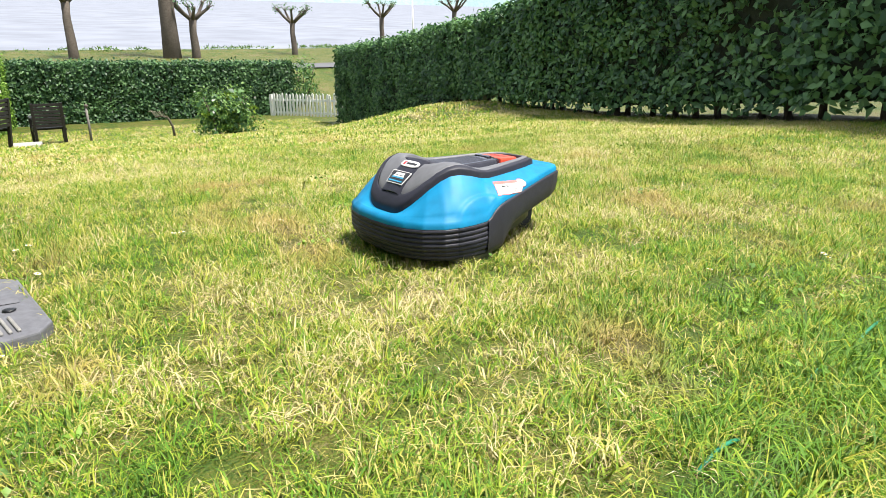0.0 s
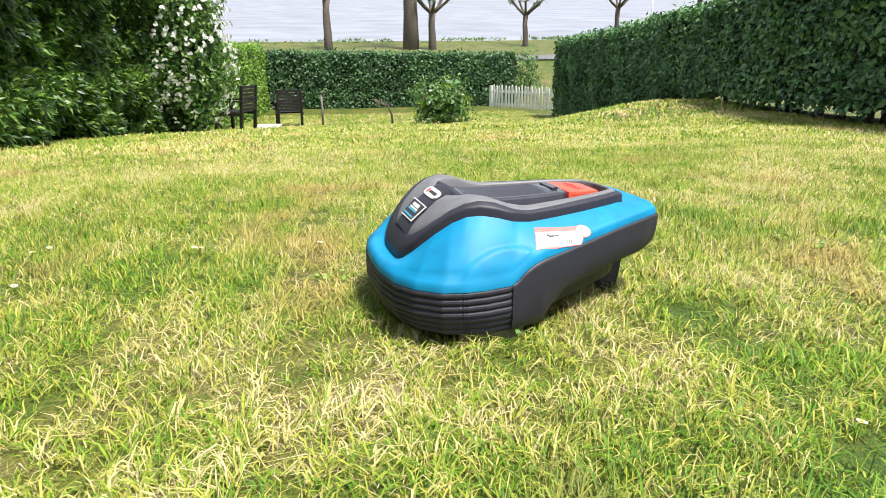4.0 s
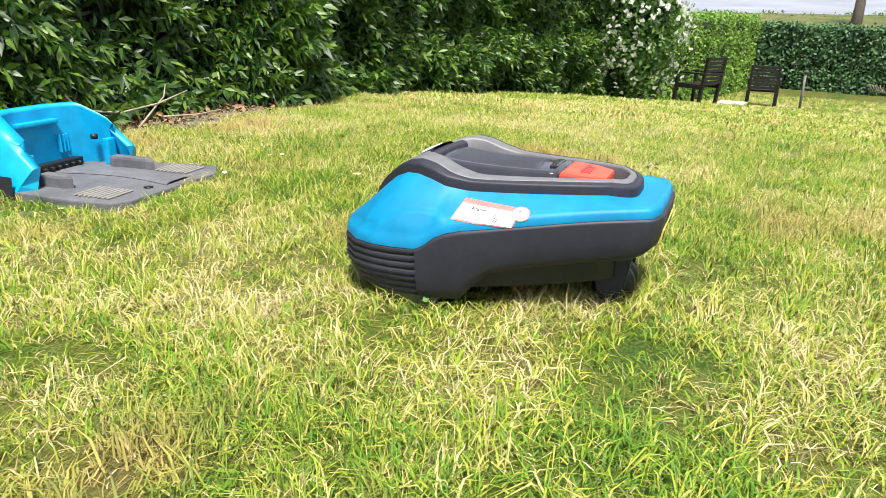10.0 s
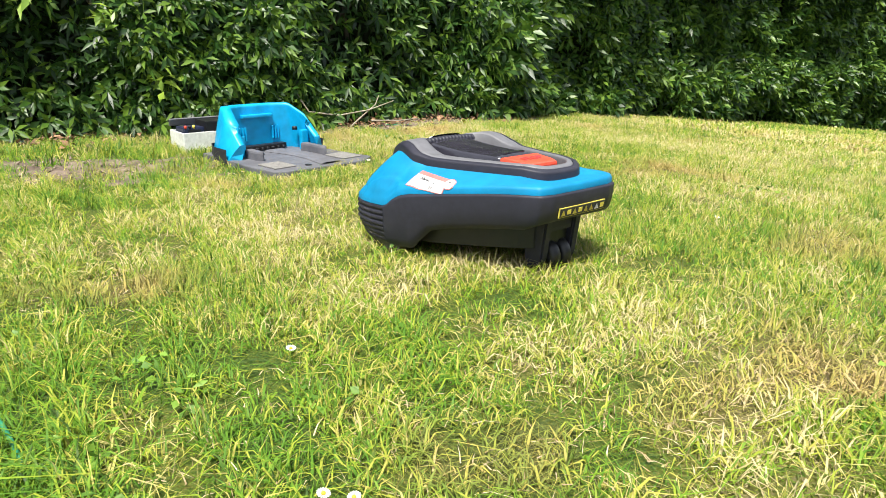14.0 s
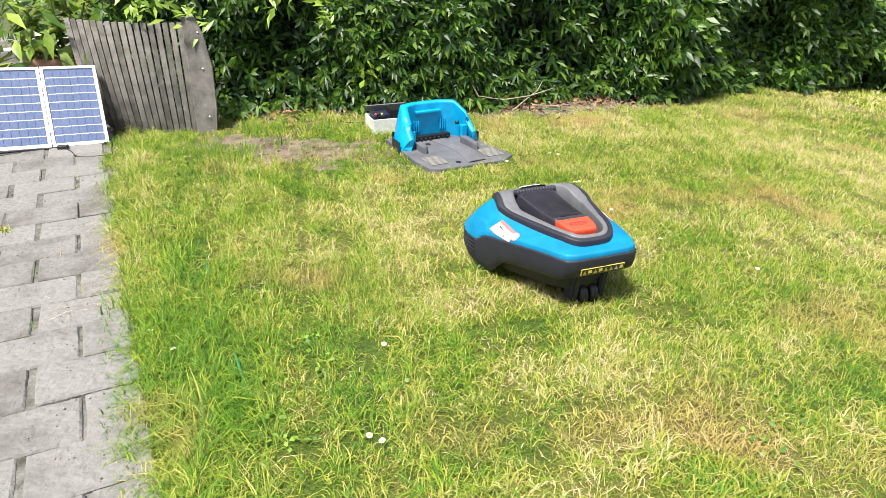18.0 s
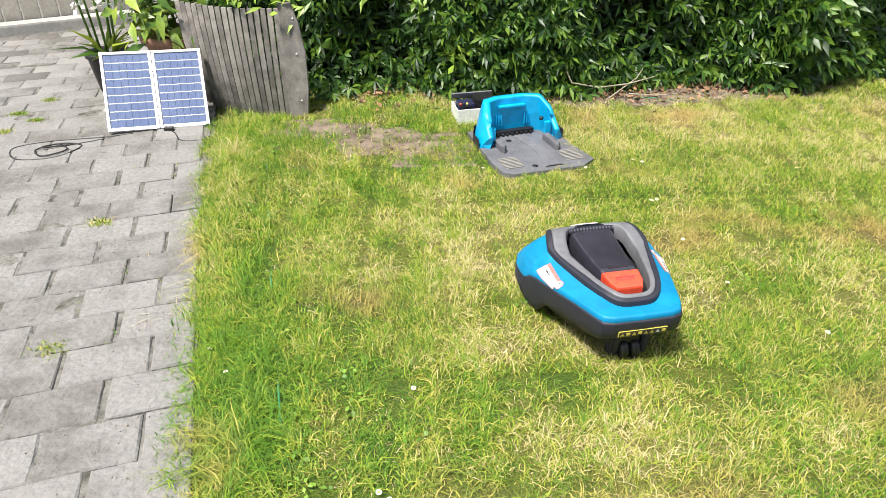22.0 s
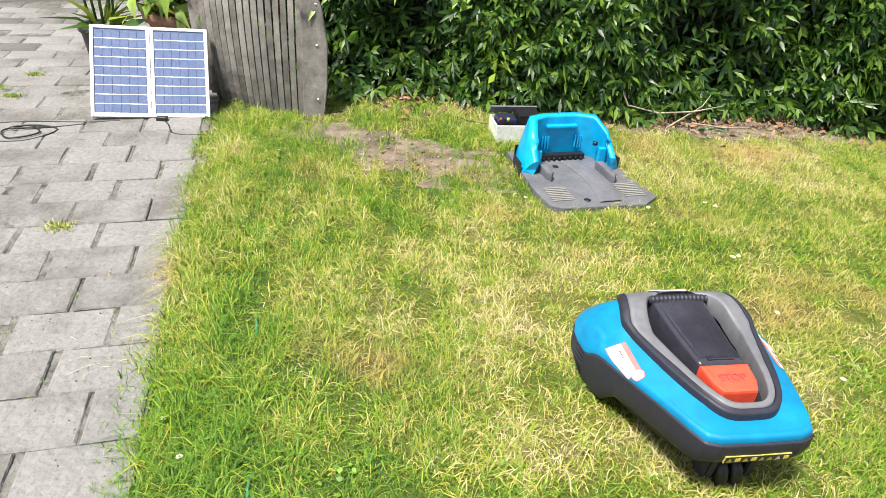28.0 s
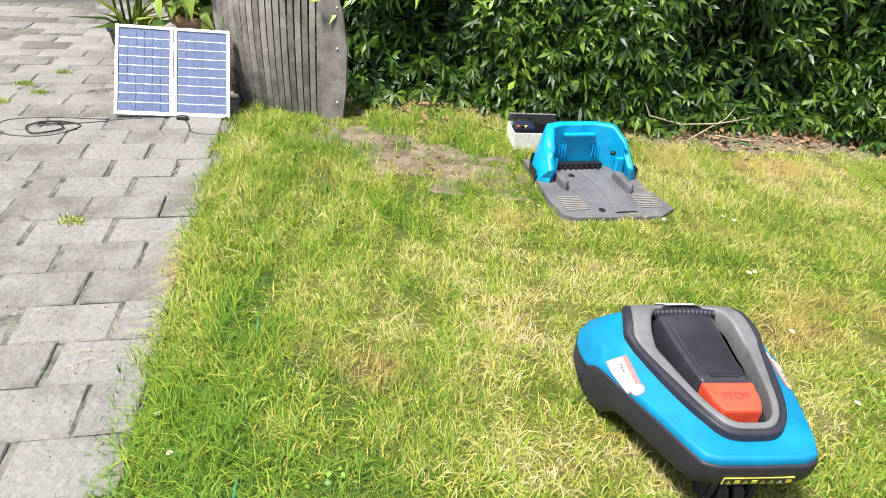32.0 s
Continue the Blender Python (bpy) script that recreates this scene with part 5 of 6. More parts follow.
big_pot(pose(-1.44, 3.78, 0.0))
bp_ = thing("plant_pot", pose(-1.84, 3.74, 0.0), "black plastic pot with a tall white-flowered plant", "potted plant")
part("pot", lathe([(0.001, 0), (0.08, 0), (0.105, 0.2), (0.115, 0.2), (0.115, 0.225), (0.1, 0.225), (0.095, 0.2), (0.001, 0.19)], 24), M_BLACK, bp_, smooth=True)
k = 24
a = rng.uniform(0, 6.28, k)
d = np.stack([np.cos(a), np.sin(a), 0 * a + 1.1], 1)
part("foliage", leaves(d * [0.03, 0.03, 0.15] + [0, 0, 0.04], np.stack([-np.cos(a), -np.sin(a), 0.4 + 0 * a], 1), 0.24, 0.022, 0.8, 0.2, hang=(0, 0, 0.6)), M_LEAFE, bp_, "long arching strap leaves")
for q in range(5):
    x, y = 0.05 * math.cos(q * 1.3), 0.05 * math.sin(q * 1.3)
    part("flower_stalk", tube([(x, y, 0.2), (x * 1.6, y * 1.6, 0.5), (x * 2.4, y * 2.4, 0.72)], [0.007, 0.006, 0.004], 6), M_LEAFD, bp_, smooth=True)
    c = np.array([x * 2.3, y * 2.3, 0.64]) + rng.normal(size=(60, 3)) * [0.03, 0.03, 0.085]
    part("blossom", leaves(c, rng.normal(size=(60, 3)), 0.045, 0.035, -0.2), M_PETAL, bp_, "drooping white bell blossom")
st_ = add_mesh("white_stone", lathe([(0.001, 0), (0.045, 0.0), (0.055, 0.03), (0.03, 0.055), (0.001, 0.06)], 12), M_STONE)
st_.matrix_world = pose(-1.70, 3.36, 0.0)
tagged(st_, "small pale stone on the paving", "stone")

# white boarded wall and kerb beyond the paving
wall = thing("wall_north", pose(-3.6, 4.93, 0, 0, 0, 26), "weathered cream boarded wall beyond the paving", "wall", kind="structure")
for q in range(22):
    part("board", box(0.115, 0.03, 1.8, (-1.3 + q * 0.122, 0, 0.98), 0.006), M_CREAM, wall)
part("kerb", box(2.9, 0.14, 0.1, (0, -0.12, 0.04), 0.015), M_STONE, wall)

# dead leaves and twigs at the foot of the hedge
k = 900
x = rng.uniform(-0.5, 2.0, k)
y = H1(x) - 0.08 + rng.normal(0, 0.1, k)
p = np.stack([x, y, height(x, y) + 0.012 + 0.01 * rng.uniform(0, 1, k)], 1)
litter = add_mesh("leaf_litter", leaves(p, np.tile([0, 0, 1.0], (k, 1)), 0.036, 0.02, 0.5, 0.6), M_DRYLEAF)
tagged(litter, "dry brown fallen leaves on the soil under the hedge", "leaf litter", kind="stuff")


def branch(pts, r, label):
    ob = add_mesh("fallen_branch", tube(pts, [r * (1 - 0.6 * i / len(pts)) for i in range(len(pts))], 6), M_TWIG)
    return tagged(ob, label, "branch")


branch([(0.62, 3.5, 0.17), (0.66, 3.46, 0.09), (0.8, 3.44, 0.07), (0.95, 3.43, 0.09), (1.08, 3.42, 0.13)], 0.0055, "pale curved dead branch under the hedge")
branch([(0.83, 3.38, 0.02), (0.9, 3.41, 0.06), (1.0, 3.46, 0.11), (1.04, 3.5, 0.15)], 0.0042, "pale forked dead twig under the hedge")
branch([(0.96, 3.42, 0.04), (1.1, 3.4, 0.035), (1.22, 3.41, 0.04)], 0.0045, "short pale dead stick on the soil")

# ---- daisies ----
daisy_proto = None
for x, y in [(0.72, 2.25), (0.75, 2.27), (0.80, 1.72), (0.98, 1.48), (0.75, 1.98), (0.76, 2.62), (0.79, 2.6), (-0.71, 1.47), (-0.64, 1.38), (0.12, 2.6), (0.55, 2.57), (1.4, 2.5), (-0.23, 1.0), (-0.2, 0.98), (-0.16, 1.3)]:
    z = float(height(x, y))
    m = pose(x, y, z, rng.uniform(-14, 14), rng.uniform(-14, 14), rng.uniform(0, 360)) @ Matrix.Scale(0.75, 4)
    if daisy_proto is None:
        daisy_proto = thing("daisy", m, "small white daisy with a yellow centre in the grass", "daisy", "daisies")
        part("stalk", tube([(0, 0, 0), (0.003, 0, 0.036)], 0.0012, 5), M_LEAFD, daisy_proto, smooth=True)
        c = np.zeros((16, 3)) + [0.003, 0, 0.046]
        aa = np.linspace(0, 2 * math.pi, 17)[:-1]
        ring_v, ring_f = [], []
        for q, b2 in enumerate(aa):
            for (r, s) in ((0.002, -0.1), (0.0115, -0.17), (0.0128, 0), (0.0115, 0.17), (0.002, 0.1)):
                ring_v.append((0.003 + r * math.cos(b2 + s), r * math.sin(b2 + s), 0.036 + 0.2 * r))
            ring_f += [(q * 5, q * 5 + 1, q * 5 + 2), (q * 5, q * 5 + 2, q * 5 + 4), (q * 5 + 4, q * 5 + 2, q * 5 + 3)]
        part("petals", (ring_v, ring_f), M_PETAL, daisy_proto, "white ray petals")
        part("centre", lathe([(0.001, 0.035), (0.0042, 0.037), (0.0032, 0.04), (0.001, 0.041)], 10), M_YELLOW, daisy_proto, "yellow flower centre", True).matrix_basis = pose(0.003, 0, 0)
    else:
        copy_thing(daisy_proto, m)

# ---- paving of concrete blocks ----
pave = thing("pavement", Matrix.Identity(4), "old grey concrete block paving with weedy joints", "paving", kind="structure")
ux, uy = Vector((math.cos(radians(15)), math.sin(radians(15)))), Vector((-math.sin(radians(15)), math.cos(radians(15))))
BL, BW, GAPJ = 0.225, 0.150, 0.004
# sand bed, washed out here and there
gxs, gys = np.meshgrid(np.concatenate([np.linspace(-7, -2.2, 20), np.linspace(-2.15, 0.1, 75)]), np.linspace(-2, 6.8, 190), indexing="ij")
lim = np.where(gys < 3.3, EDGE(gys), EDGE(3.3) - 0.25 * (gys - 3.3))
gq = np.stack([gxs.ravel(), gys.ravel(), 0 * gxs.ravel()], 1)
gzz = 0.0072 + (0.0035 * vnoise(gq, 13.0, 2.0) + 0.002 * vnoise(gq, 37.0, 4.0)).reshape(gxs.shape)
gzz -= 0.007 * np.exp(-((lim - gxs) / 0.3) ** 2) * (0.5 + 0.5 * vnoise(gq, 9.0, 7.0).reshape(gxs.shape))
gxs = np.minimum(gxs, lim)
gn = np.arange(gxs.size).reshape(gxs.shape)
part("joint_sand", (np.stack([gxs, gys, gzz], -1).reshape(-1, 3), np.stack([gn[:-1, :-1], gn[1:, :-1], gn[1:, 1:], gn[:-1, 1:]], -1).reshape(-1, 4)), M_JOINT, pave, "sandy joints, dark and hollow in places")


def paver_mesh(length, end_gap):
    """A worn block: uneven sides, rounded arris."""
    lx, ly = length / 2 - end_gap, BW / 2 - 0.0006
    rim = [(-1, -1), (-0.35, -1), (0.4, -1), (1, -1), (1, 0.1), (1, 1), (0.3, 1), (-0.4, 1), (-1, 1), (-1, -0.1)]
    jit = rng.uniform(-0.0022, 0.0022, (len(rim), 2))
    lo = [(x * lx + a, y * ly + b * 0.7, -0.025) for (x, y), (a, b) in zip(rim, jit)]
    up = [(x, y, 0.021) for x, y, z in lo]
    chip = rng.uniform(0.0025, 0.006, len(rim))
    hi = [(x - math.copysign(c, x) * (abs(x) > 0.6 * lx), y - math.copysign(c, y) * (abs(y) > 0.6 * ly), 0.025) for (x, y, z), c in zip(lo, chip)]
    bm = strip([lo, up, hi])
    bm.faces.new([v for v in bm.verts if v.co.z > 0.023])
    bmesh.ops.recalc_face_normals(bm, faces=bm.faces)
    me = bpy.data.meshes.new("paver")
    bm.to_mesh(me)
    bm.free()
    me.materials.append(M_PAVER)
    return me


protos = [paver_mesh(BL, g_) for g_ in (0.001, 0.0013, 0.0018, 0.003, 0.005, 0.0075, 0.010)]
halves = [paver_mesh(BL / 2, g_) for g_ in (0.001, 0.0016, 0.003)]
cells = []
for r in range(-30, 60):
    for c in range(-40, 12):
        a, b = (c + 0.5 * (r % 2)) * BL + 0.006 * math.sin(r * 2.7), r * BW
        x, y = a * ux.x + b * uy.x, a * ux.y + b * uy.y
        lim = EDGE(y) if y < 3.3 else EDGE(3.3) - 0.25 * (y - 3.3)
        if -6.5 < x and -1.5 < y < 6.6:
            d_ = abs(x + 1.0) + 0.8 * abs(y - 1.8)
            if x + BL / 2 < lim + 0.05:
                cells.append((d_, x, y, 0))
            elif x < lim + 0.05:
                cells.append((d_, x - ux.x * BL / 4, y - ux.y * BL / 4, 1))
cells.sort()


def laid(x, y):
    return pose(x + rng.uniform(-0.0015, 0.0015), y, -0.014 + rng.uniform(-0.0022, 0.0018), rng.uniform(-0.7, 0.7), rng.uniform(-0.6, 0.6), 15 + rng.uniform(-0.5, 0.5) + (180 if rng.random() < 0.5 else 0))


for d_, x, y, h_ in cells[:300]:
    rim_ = EDGE(y) - x < 0.42
    ob = new("paver", (halves if h_ else protos)[int(rng.integers(1 if h_ else (4 if rim_ else 0), 3 if h_ else 7))])
    ob.parent = pave
    ob.matrix_basis = laid(x, y)
fv, ff = [], []
for d_, x, y, h_ in cells[300:]:
    me = (halves if h_ else protos)[int(rng.integers(0, 3 if h_ else 7))]
    m = laid(x, y)
    o = len(fv)
    fv += [tuple(m @ v.co) for v in me.vertices]
    me.calc_loop_triangles()
    ff += [tuple(o + i for i in tri.vertices) for tri in me.loop_triangles]
far_pave = part("paver_field", (fv, ff), M_PAVERFAR, pave, "grey concrete blocks")
far_pave["kind"] = "stuff"


# ---- grass ----
def blades(x, y, z, length, width, lean=0.5):
    k = len(x)
    a = rng.uniform(0, 2 * math.pi, k)
    dx, dy = np.cos(a), np.sin(a)
    b = rng.uniform(0, 2 * math.pi, k)
    sx, sy = np.cos(b) * width, np.sin(b) * width
    bend = lean * rng.uniform(0.1, 1.2, k) * length
    p0 = np.stack([x, y, z - 0.004], 1)
    p1 = p0 + np.stack([0.3 * bend * dx, 0.3 * bend * dy, 0.6 * length], 1)
    p2 = p0 + np.stack([bend * dx, bend * dy, length * np.clip(1 - 0.35 * (bend / length) ** 2, 0.3, 1)], 1)
    s = np.stack([sx, sy, 0 * sx], 1)
    v = np.stack([p0 - s, p0 + s, p1 - 0.7 * s, p1 + 0.7 * s, p2], 1).reshape(-1, 3)
    o = (np.arange(k) * 5)[:, None, None]
    f = (np.array([[0, 1, 3], [0, 3, 2], [2, 3, 4]])[None] + o).reshape(-1, 3)
    return v, f


def grass(name, count, xr, yr, length, width, label, edge=0.0):
    x, y = rng.uniform(*xr, count), rng.uniform(*yr, count)
    q = np.stack([x, y, 0 * x], 1)
    clump = 0.7 * vnoise(q, 9.0, 2.0) + 0.8 * vnoise(q, 27.0, 5.0) + 0.8 * vnoise(q, 61.0, 8.0)
    keep = (~((x < EDGE(y) - 0.02 + 0.05 * vnoise(q, 7.0, 3.0)) & (y < 3.9))) & (rng.uniform(0, 1, count) > 0.95 * soil_amount(x, y)) & (rng.uniform(-0.9, 0.75, count) < clump) & ((y < H1(x) + 0.1) | (x > 8.6)) & (y > H3(x) - 0.2)
    sx, sy = x - 0.402, y - 2.575
    lx, ly = sx * 0.961 + sy * 0.276, -sx * 0.276 + sy * 0.961
    keep &= ~((np.abs(lx) < 0.2) & (ly > 0.0) & (ly < 0.5))
    x, y, clump = x[keep], y[keep], clump[keep]
    rim = np.exp(-((x - EDGE(y) - 0.08) / 0.12) ** 2) * (y < 3.4)
    ln = length * rng.uniform(0.45, 1.25, len(x)) * (1 + 0.45 * clump) * (1 + 0.9 * rim)
    ob = add_mesh(name, blades(x, y, height(x, y), np.clip(ln, 0.012, 0.2), width * rng.uniform(0.5, 1.4, len(x)), 1.8), M_BLADE)
    return tagged(ob, label, "grass", kind="stuff")


grass("grass", 600000, (-1.1, 2.2), (-0.3, 4.2), 0.03, 0.0014, "short patchy lawn grass, green mixed with dry straw blades")
grass("grass", 90000, (2.2, 3.4), (-2.2, 4.4), 0.03, 0.0021, "short mown lawn grass past the machine")
grass("grass", 120000, (3.4, 6.5), (-2.9, 5.0), 0.034, 0.0052, "short mown grass on the slope")
grass("grass", 90000, (-0.4, 2.2), (-2.1, -0.3), 0.03, 0.0018, "short mown grass by the dark hedge")
grass("grass", 110000, (6.5, 20.0), (-3.8, 5.0), 0.045, 0.0095, "mown grass on the lower lawn")
# fine moss and stubble between the blades, coloured dark as the shade there
count = 850000
x, y = rng.uniform(-1.1, 2.8, count), rng.uniform(-0.6, 4.2, count)
q = np.stack([x, y, 0 * x], 1)
clump = 0.7 * vnoise(q, 9.0, 2.0) + 0.8 * vnoise(q, 27.0, 5.0) + 0.8 * vnoise(q, 61.0, 8.0)
ok = (x > EDGE(y)) & (rng.uniform(0, 1, count) > 0.9 * soil_amount(x, y)) & (y < H1(x) + 0.1) & (rng.uniform(-1.15, 0.4, count) < clump)
sx, sy = x - 0.402, y - 2.575
lx, ly = sx * 0.961 + sy * 0.276, -sx * 0.276 + sy * 0.961
ok &= ~((np.abs(lx) < 0.21) & (ly > -0.01) & (ly < 0.5))
x, y = x[ok], y[ok]
n = len(x)
a_ = rng.uniform(0, 2 * math.pi, n)
b_ = rng.uniform(0, 2 * math.pi, n)
wd, ln = rng.uniform(0.0006, 0.0014, n), rng.uniform(0.014, 0.04, n)
p0 = np.stack([x, y, height(x, y) - 0.003], 1)
side = np.stack([np.cos(a_) * wd, np.sin(a_) * wd, 0 * wd], 1)
tip = p0 + np.stack([np.cos(b_) * ln * 0.9, np.sin(b_) * ln * 0.9, ln * rng.uniform(0.15, 0.7, n)], 1)
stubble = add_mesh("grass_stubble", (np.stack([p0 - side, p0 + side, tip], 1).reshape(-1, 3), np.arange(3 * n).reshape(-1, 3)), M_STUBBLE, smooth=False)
tagged(stubble, "dense short stubble and moss under the lawn grass, darkened as shade", "grass", kind="stuff")


# longer lush tufts, thickest along the paving
def tufts(name, centres, per, length, width, spread, mat, label, lean=1.0):
    c = np.repeat(centres, per, 0)
    sc = np.repeat(rng.uniform(0.5, 1.5, len(centres)), per)
    x = c[:, 0] + spread * sc * rng.normal(size=len(c))
    y = c[:, 1] + spread * sc * rng.normal(size=len(c))
    sx, sy = x - 0.402, y - 2.575
    lx, ly = sx * 0.961 + sy * 0.276, -sx * 0.276 + sy * 0.961
    ok = ~((np.abs(lx) < 0.22) & (ly > -0.02) & (ly < 0.5)) & ~((np.abs(x - 0.37) < 0.27) & (np.abs(y - 1.61) < 0.27)) & (x > EDGE(y) - 0.075) & (y < H1(x) + 0.1)
    x, y, sc = x[ok], y[ok], sc[ok]
    ob = add_mesh(name, blades(x, y, height(x, y), length * rng.uniform(0.5, 1.3, len(x)) * (0.7 + 0.3 * sc), width * rng.uniform(0.6, 1.3, len(x)), lean), mat)
    return tagged(ob, label, "grass", kind="stuff")


ty = rng.uniform(-0.9, 3.2, 260)
edge_spots = np.stack([EDGE(ty) - 0.005 + np.abs(rng.normal(0, 0.08, 260)), ty], 1)
corner = np.stack([rng.normal(-0.85, 0.13, 50), rng.normal(2.75, 0.22, 50)], 1)
lawn_spots = np.stack([rng.uniform(-0.9, 2.4, 620), rng.uniform(-0.9, 3.6, 620)], 1)
lawn_spots = lawn_spots[vnoise(np.c_[lawn_spots, np.zeros(620)], 2.1, 6.0) > -0.05]
tufts("grass_tufts", np.concatenate([edge_spots[ty > 2.1], corner, lawn_spots]), 110, 0.04, 0.0013, 0.034, M_LUSH, "lush green tufts of longer grass in the lawn")
tufts("grass_tufts", edge_spots[ty < 2.3], 110, 0.034, 0.0012, 0.03, M_BLADE, "yellowish tufts of grass along the paving", 1.3)
# dead stems lying flat
k = 26000
x, y = rng.uniform(-1.0, 2.2, k), rng.uniform(-0.5, 3.6, k)
ok = (x > EDGE(y) - 0.03) & (vnoise(np.stack([x, y, 0 * x], 1), 4.0, 9.0) > -0.15) & ~((np.abs(x - 0.45) < 0.34) & (y > 2.6) & (y < 3.2))
x, y = x[ok], y[ok]
v_, f_ = blades(x, y, height(x, y) + 0.008, rng.uniform(0.005, 0.012, len(x)), np.full(len(x), 0.0009), 4.5)
dead = add_mesh("dead_stems", (v_, f_), M_STRAW)
tagged(dead, "pale dead grass stems lying on the lawn", "straw", kind="stuff")
# a wisp of hay over the edge of the paving
hx, hy = rng.normal(-0.88, 0.05, 26), rng.normal(1.66, 0.04, 26)
hay = add_mesh("hay_wisp", blades(hx, hy, 0 * hx + 0.013, rng.uniform(0.008, 0.018, 26), np.full(26, 0.0007), 7.0), M_STRAW)
tagged(hay, "wisp of dry hay lying over the edge of the paving", "straw", kind="stuff")
# flat broad-leaved weeds in the turf
wc = np.concatenate([np.stack([EDGE(ty[:40]) + rng.uniform(0.12, 0.4, 40), ty[:40]], 1), rng.uniform((-0.4, -0.6), (2.0, 3.3), (40, 2))])
wc = wc[~((np.abs(wc[:, 0] - 0.45) < 0.4) & (wc[:, 1] > 2.5))]
c = np.repeat(wc[::2], 14, 0)
p = np.c_[c + 0.028 * rng.normal(size=c.shape), 0 * c[:, 0]]
p[:, 2] = height(p[:, 0], p[:, 1]) + rng.uniform(0.008, 0.022, len(p))
plants = add_mesh("lawn_weeds", leaves(p, np.tile([0.0, 0.0, 1.0], (len(p), 1)), 0.017, 0.011, 0.2, 0.5), M_LEAFD)
tagged(plants, "small flat broad-leaved weeds in the lawn", "weeds", kind="stuff")
# green wire showing between the blades beside the paving
bw = thing("boundary_wire", Matrix.Identity(4), "thin green boundary wire half sunk in the turf beside the paving", "wire")
for wy0, wy1 in ((1.2, 1.36), (1.48, 1.56), (1.76, 1.86), (2.2, 2.27), (2.62, 2.7)):
    part("wire_piece", tube([(float(np.interp(q, [1.2, 1.85, 2.7], [-0.47, -0.62, -0.8])), q, 0.004 + 0.010 * math.sin(math.pi * (q - wy0) / (wy1 - wy0))) for q in np.linspace(wy0, wy1, 6)], 0.0028, 6), M_WIRE, bw, smooth=True)
# crumbs of earth and small stones on the bare soil
k = 5200
x, y = rng.uniform(-0.95, 3.0, k), rng.uniform(2.7, 4.1, k)
ok = (rng.uniform(0.25, 1.0, k) < soil_amount(x, y)) & (x > EDGE(y) + 0.05)
x, y = x[ok], y[ok]
r = rng.uniform(0.002, 0.008, len(x)) * rng.uniform(0.5, 1.3, len(x))
c = np.stack([x, y, height(x, y) + 0.006 + 0.3 * r], 1)
octa = np.array([(1, 0, 0), (0, 1, 0), (-1, 0, 0), (0, -1, 0), (0, 0, 0.8), (0, 0, -0.8)])
v_ = (c[:, None] + octa[None] * r[:, None, None] * rng.uniform(0.6, 1.4, (len(x), 6, 1))).reshape(-1, 3)
f_ = (np.array([[0, 1, 4], [1, 2, 4], [2, 3, 4], [3, 0, 4], [1, 0, 5], [2, 1, 5], [3, 2, 5], [0, 3, 5]])[None] + 6 * np.arange(len(x))[:, None, None]).reshape(-1, 3)
M_CRUMB = material("earth_crumb", (0.36, 0.29, 0.23), 0.95, (0.10, 0.07, 0.05), 40, island=True)
crumbs = add_mesh("earth_crumbs", (v_, f_), M_CRUMB, smooth=False)
tagged(crumbs, "crumbs of dry earth and small stones on the bare soil", "soil", kind="stuff")
spots = np.concatenate([rng.normal((-0.3, 3.28), (0.35, 0.06), (26, 2)), rng.normal((0.1, 3.0), (0.3, 0.1), (10, 2))])
spots = spots[(np.abs(spots[:, 0] - 0.3) > 0.22)]
tufts("grass_tufts", spots, 60, 0.05, 0.002, 0.022, M_LUSH, "ragged tufts of grass on the bare soil", 1.2)
k = 700
y = rng.uniform(-0.8, 3.2, k)
x = EDGE(y) - np.abs(rng.normal(0, 0.28, k))
r = rng.uniform(0.0008, 0.003, k)
c = np.stack([x, y, 0.0105 + 0.3 * r], 1)
v_ = (c[:, None] + octa[None] * r[:, None, None] * rng.uniform(0.6, 1.4, (k, 6, 1))).reshape(-1, 3)
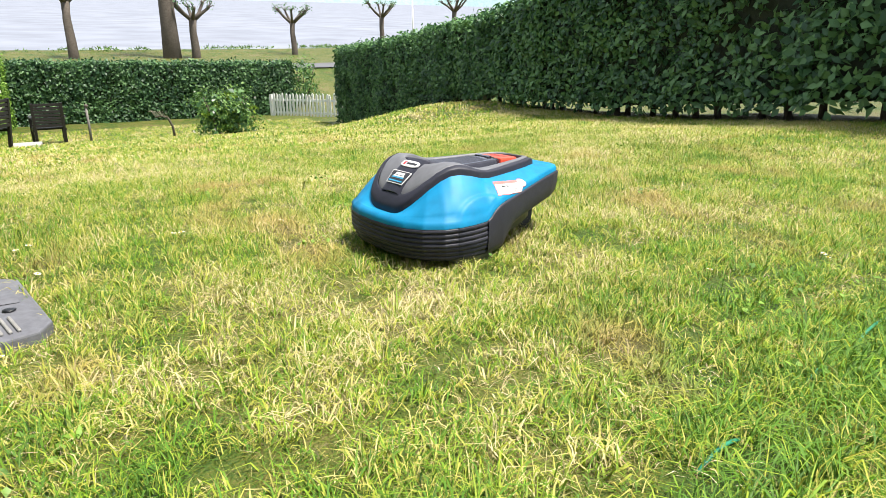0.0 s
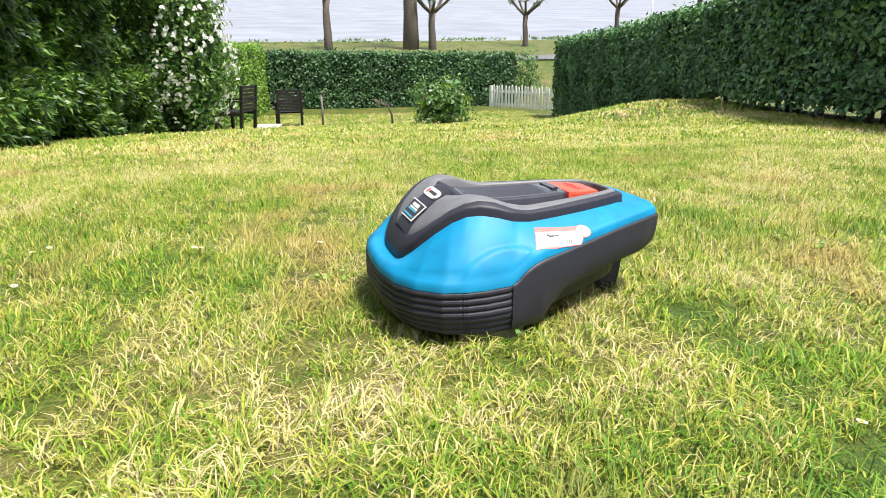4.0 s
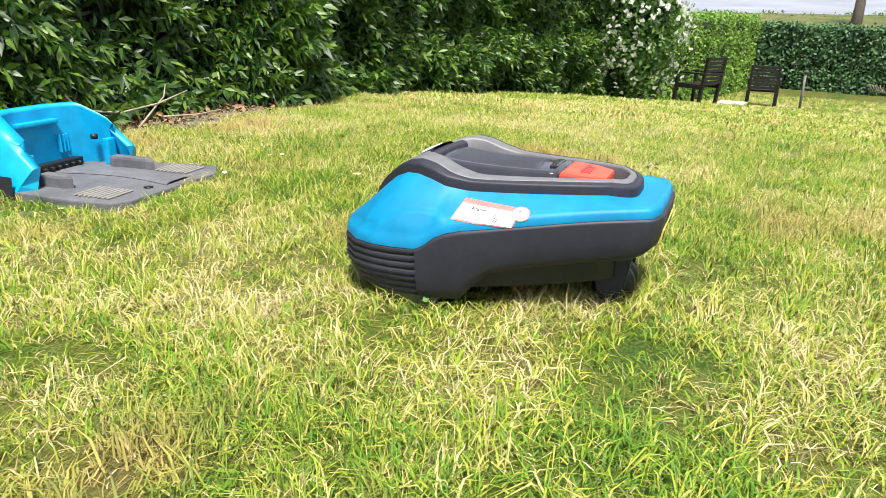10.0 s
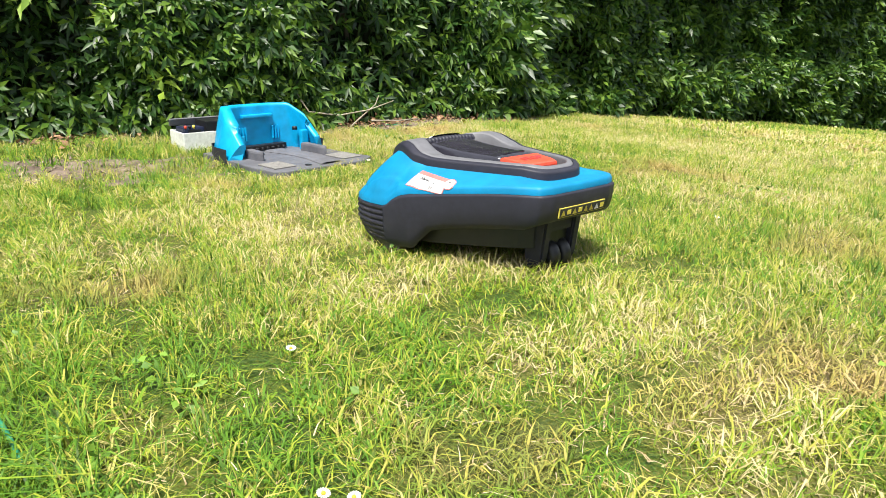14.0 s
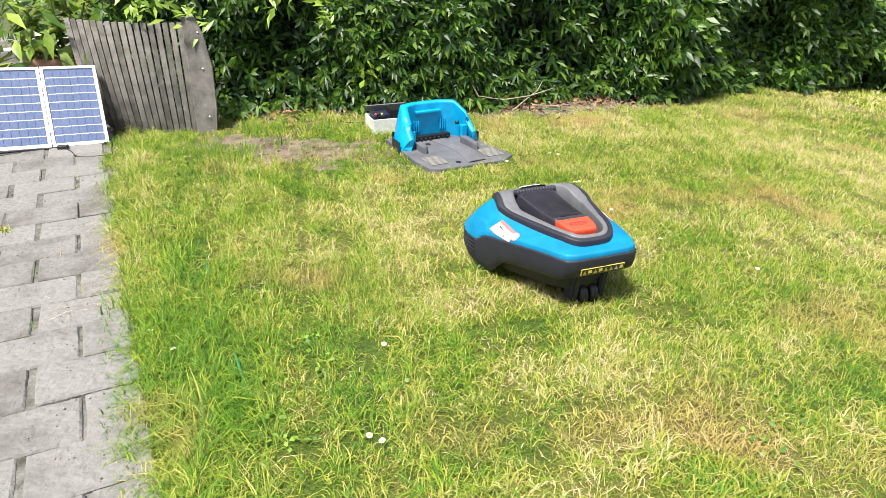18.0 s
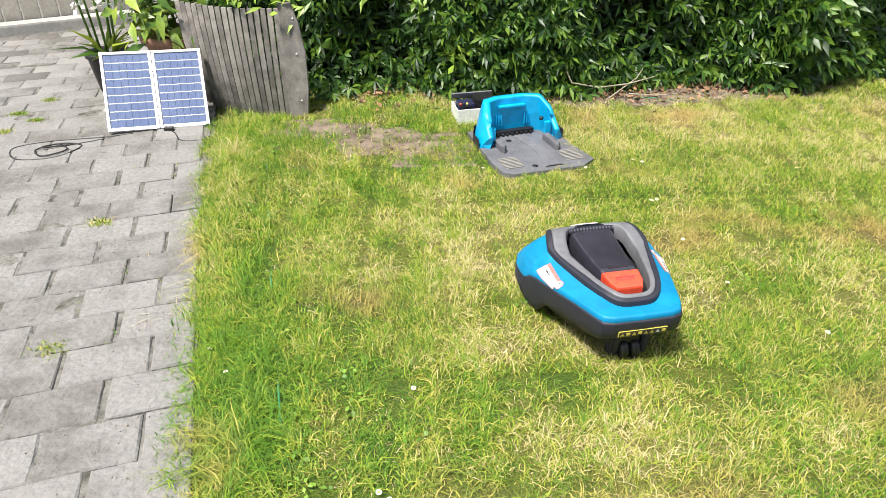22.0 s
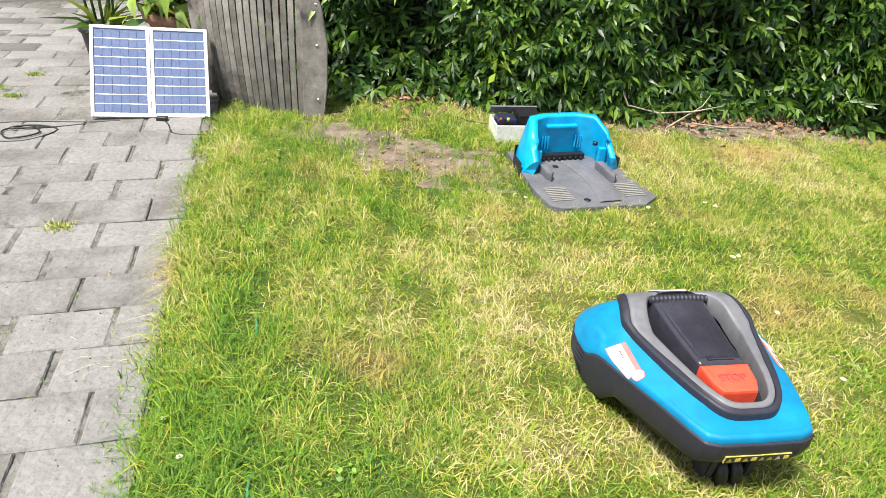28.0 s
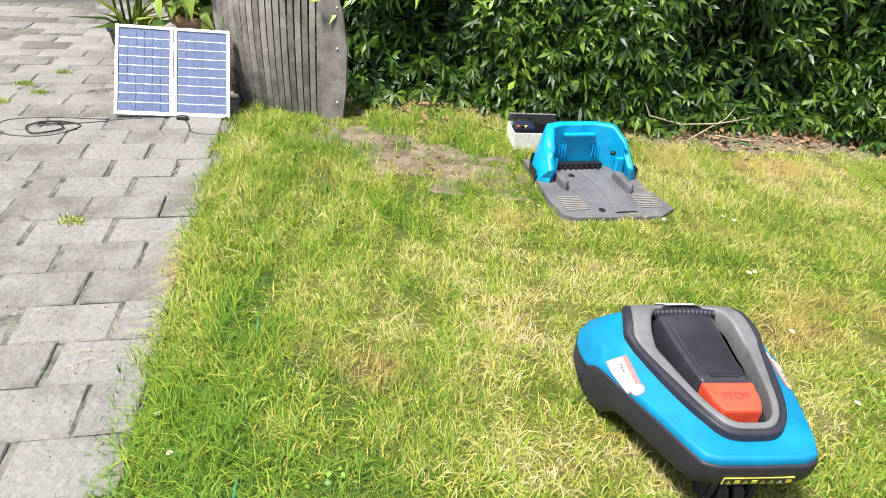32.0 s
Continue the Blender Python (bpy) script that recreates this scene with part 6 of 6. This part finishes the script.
f_ = (np.array([[0, 1, 4], [1, 2, 4], [2, 3, 4], [3, 0, 4], [1, 0, 5], [2, 1, 5], [3, 2, 5], [0, 3, 5]])[None] + 6 * np.arange(k)[:, None, None]).reshape(-1, 3)
grit = add_mesh("paving_grit", (v_, f_), M_CRUMB, smooth=False)
tagged(grit, "scattered grit and crumbs of earth on the paving", "grit", kind="stuff")
# cushions of moss on the paving
mc = np.array([(-2.19, 3.36), (-2.05, 3.26), (-2.13, 3.11), (-2.13, 3.57), (-1.3, 2.2), (-1.15, 1.5)])
tuft_c = np.repeat(mc, 240, 0)
mx, my = tuft_c[:, 0] + 0.022 * rng.normal(size=len(tuft_c)), tuft_c[:, 1] + 0.016 * rng.normal(size=len(tuft_c))
moss = add_mesh("moss", blades(mx, my, 0 * mx + 0.01, rng.uniform(0.008, 0.02, len(mx)), np.full(len(mx), 0.0018), 1.0), M_BLADE)
tagged(moss, "small yellow-green cushions of moss on the paving", "moss", kind="stuff")
# weeds in the paving joints
k = 2600
r = rng.integers(-12, 26, k)
c = rng.integers(-12, 4, k)
along = rng.random(k) < 0.6
a_ = np.where(along, (c + 0.5 * (r % 2) + 0.5) * BL, c * BL + rng.uniform(0, BL, k))
b_ = np.where(along, r * BW + rng.uniform(-0.5, 0.5, k) * BW, (r + 0.5) * BW)
x, y = a_ * ux.x + b_ * uy.x, a_ * ux.y + b_ * uy.y
spot = vnoise(np.stack([x, y, 0 * x], 1), 3.1, 8.0) > 0.35
ok = spot & (x < EDGE(y)) & (y < 3.3) & (y > -0.6)
weeds = add_mesh("joint_weeds", blades(x[ok], y[ok], 0 * x[ok] + 0.004, rng.uniform(0.012, 0.035, ok.sum()), np.full(ok.sum(), 0.0016), 0.9), M_BLADE)
tagged(weeds, "small weeds and moss in the paving joints", "weeds", kind="stuff")

# ---- lay the garden on its slope ----
for ob in scene.objects:
    if ob.parent is None and ob.type not in ("CAMERA", "LIGHT") and ob not in (sea, far):
        ob.matrix_basis = LEAN @ ob.matrix_basis
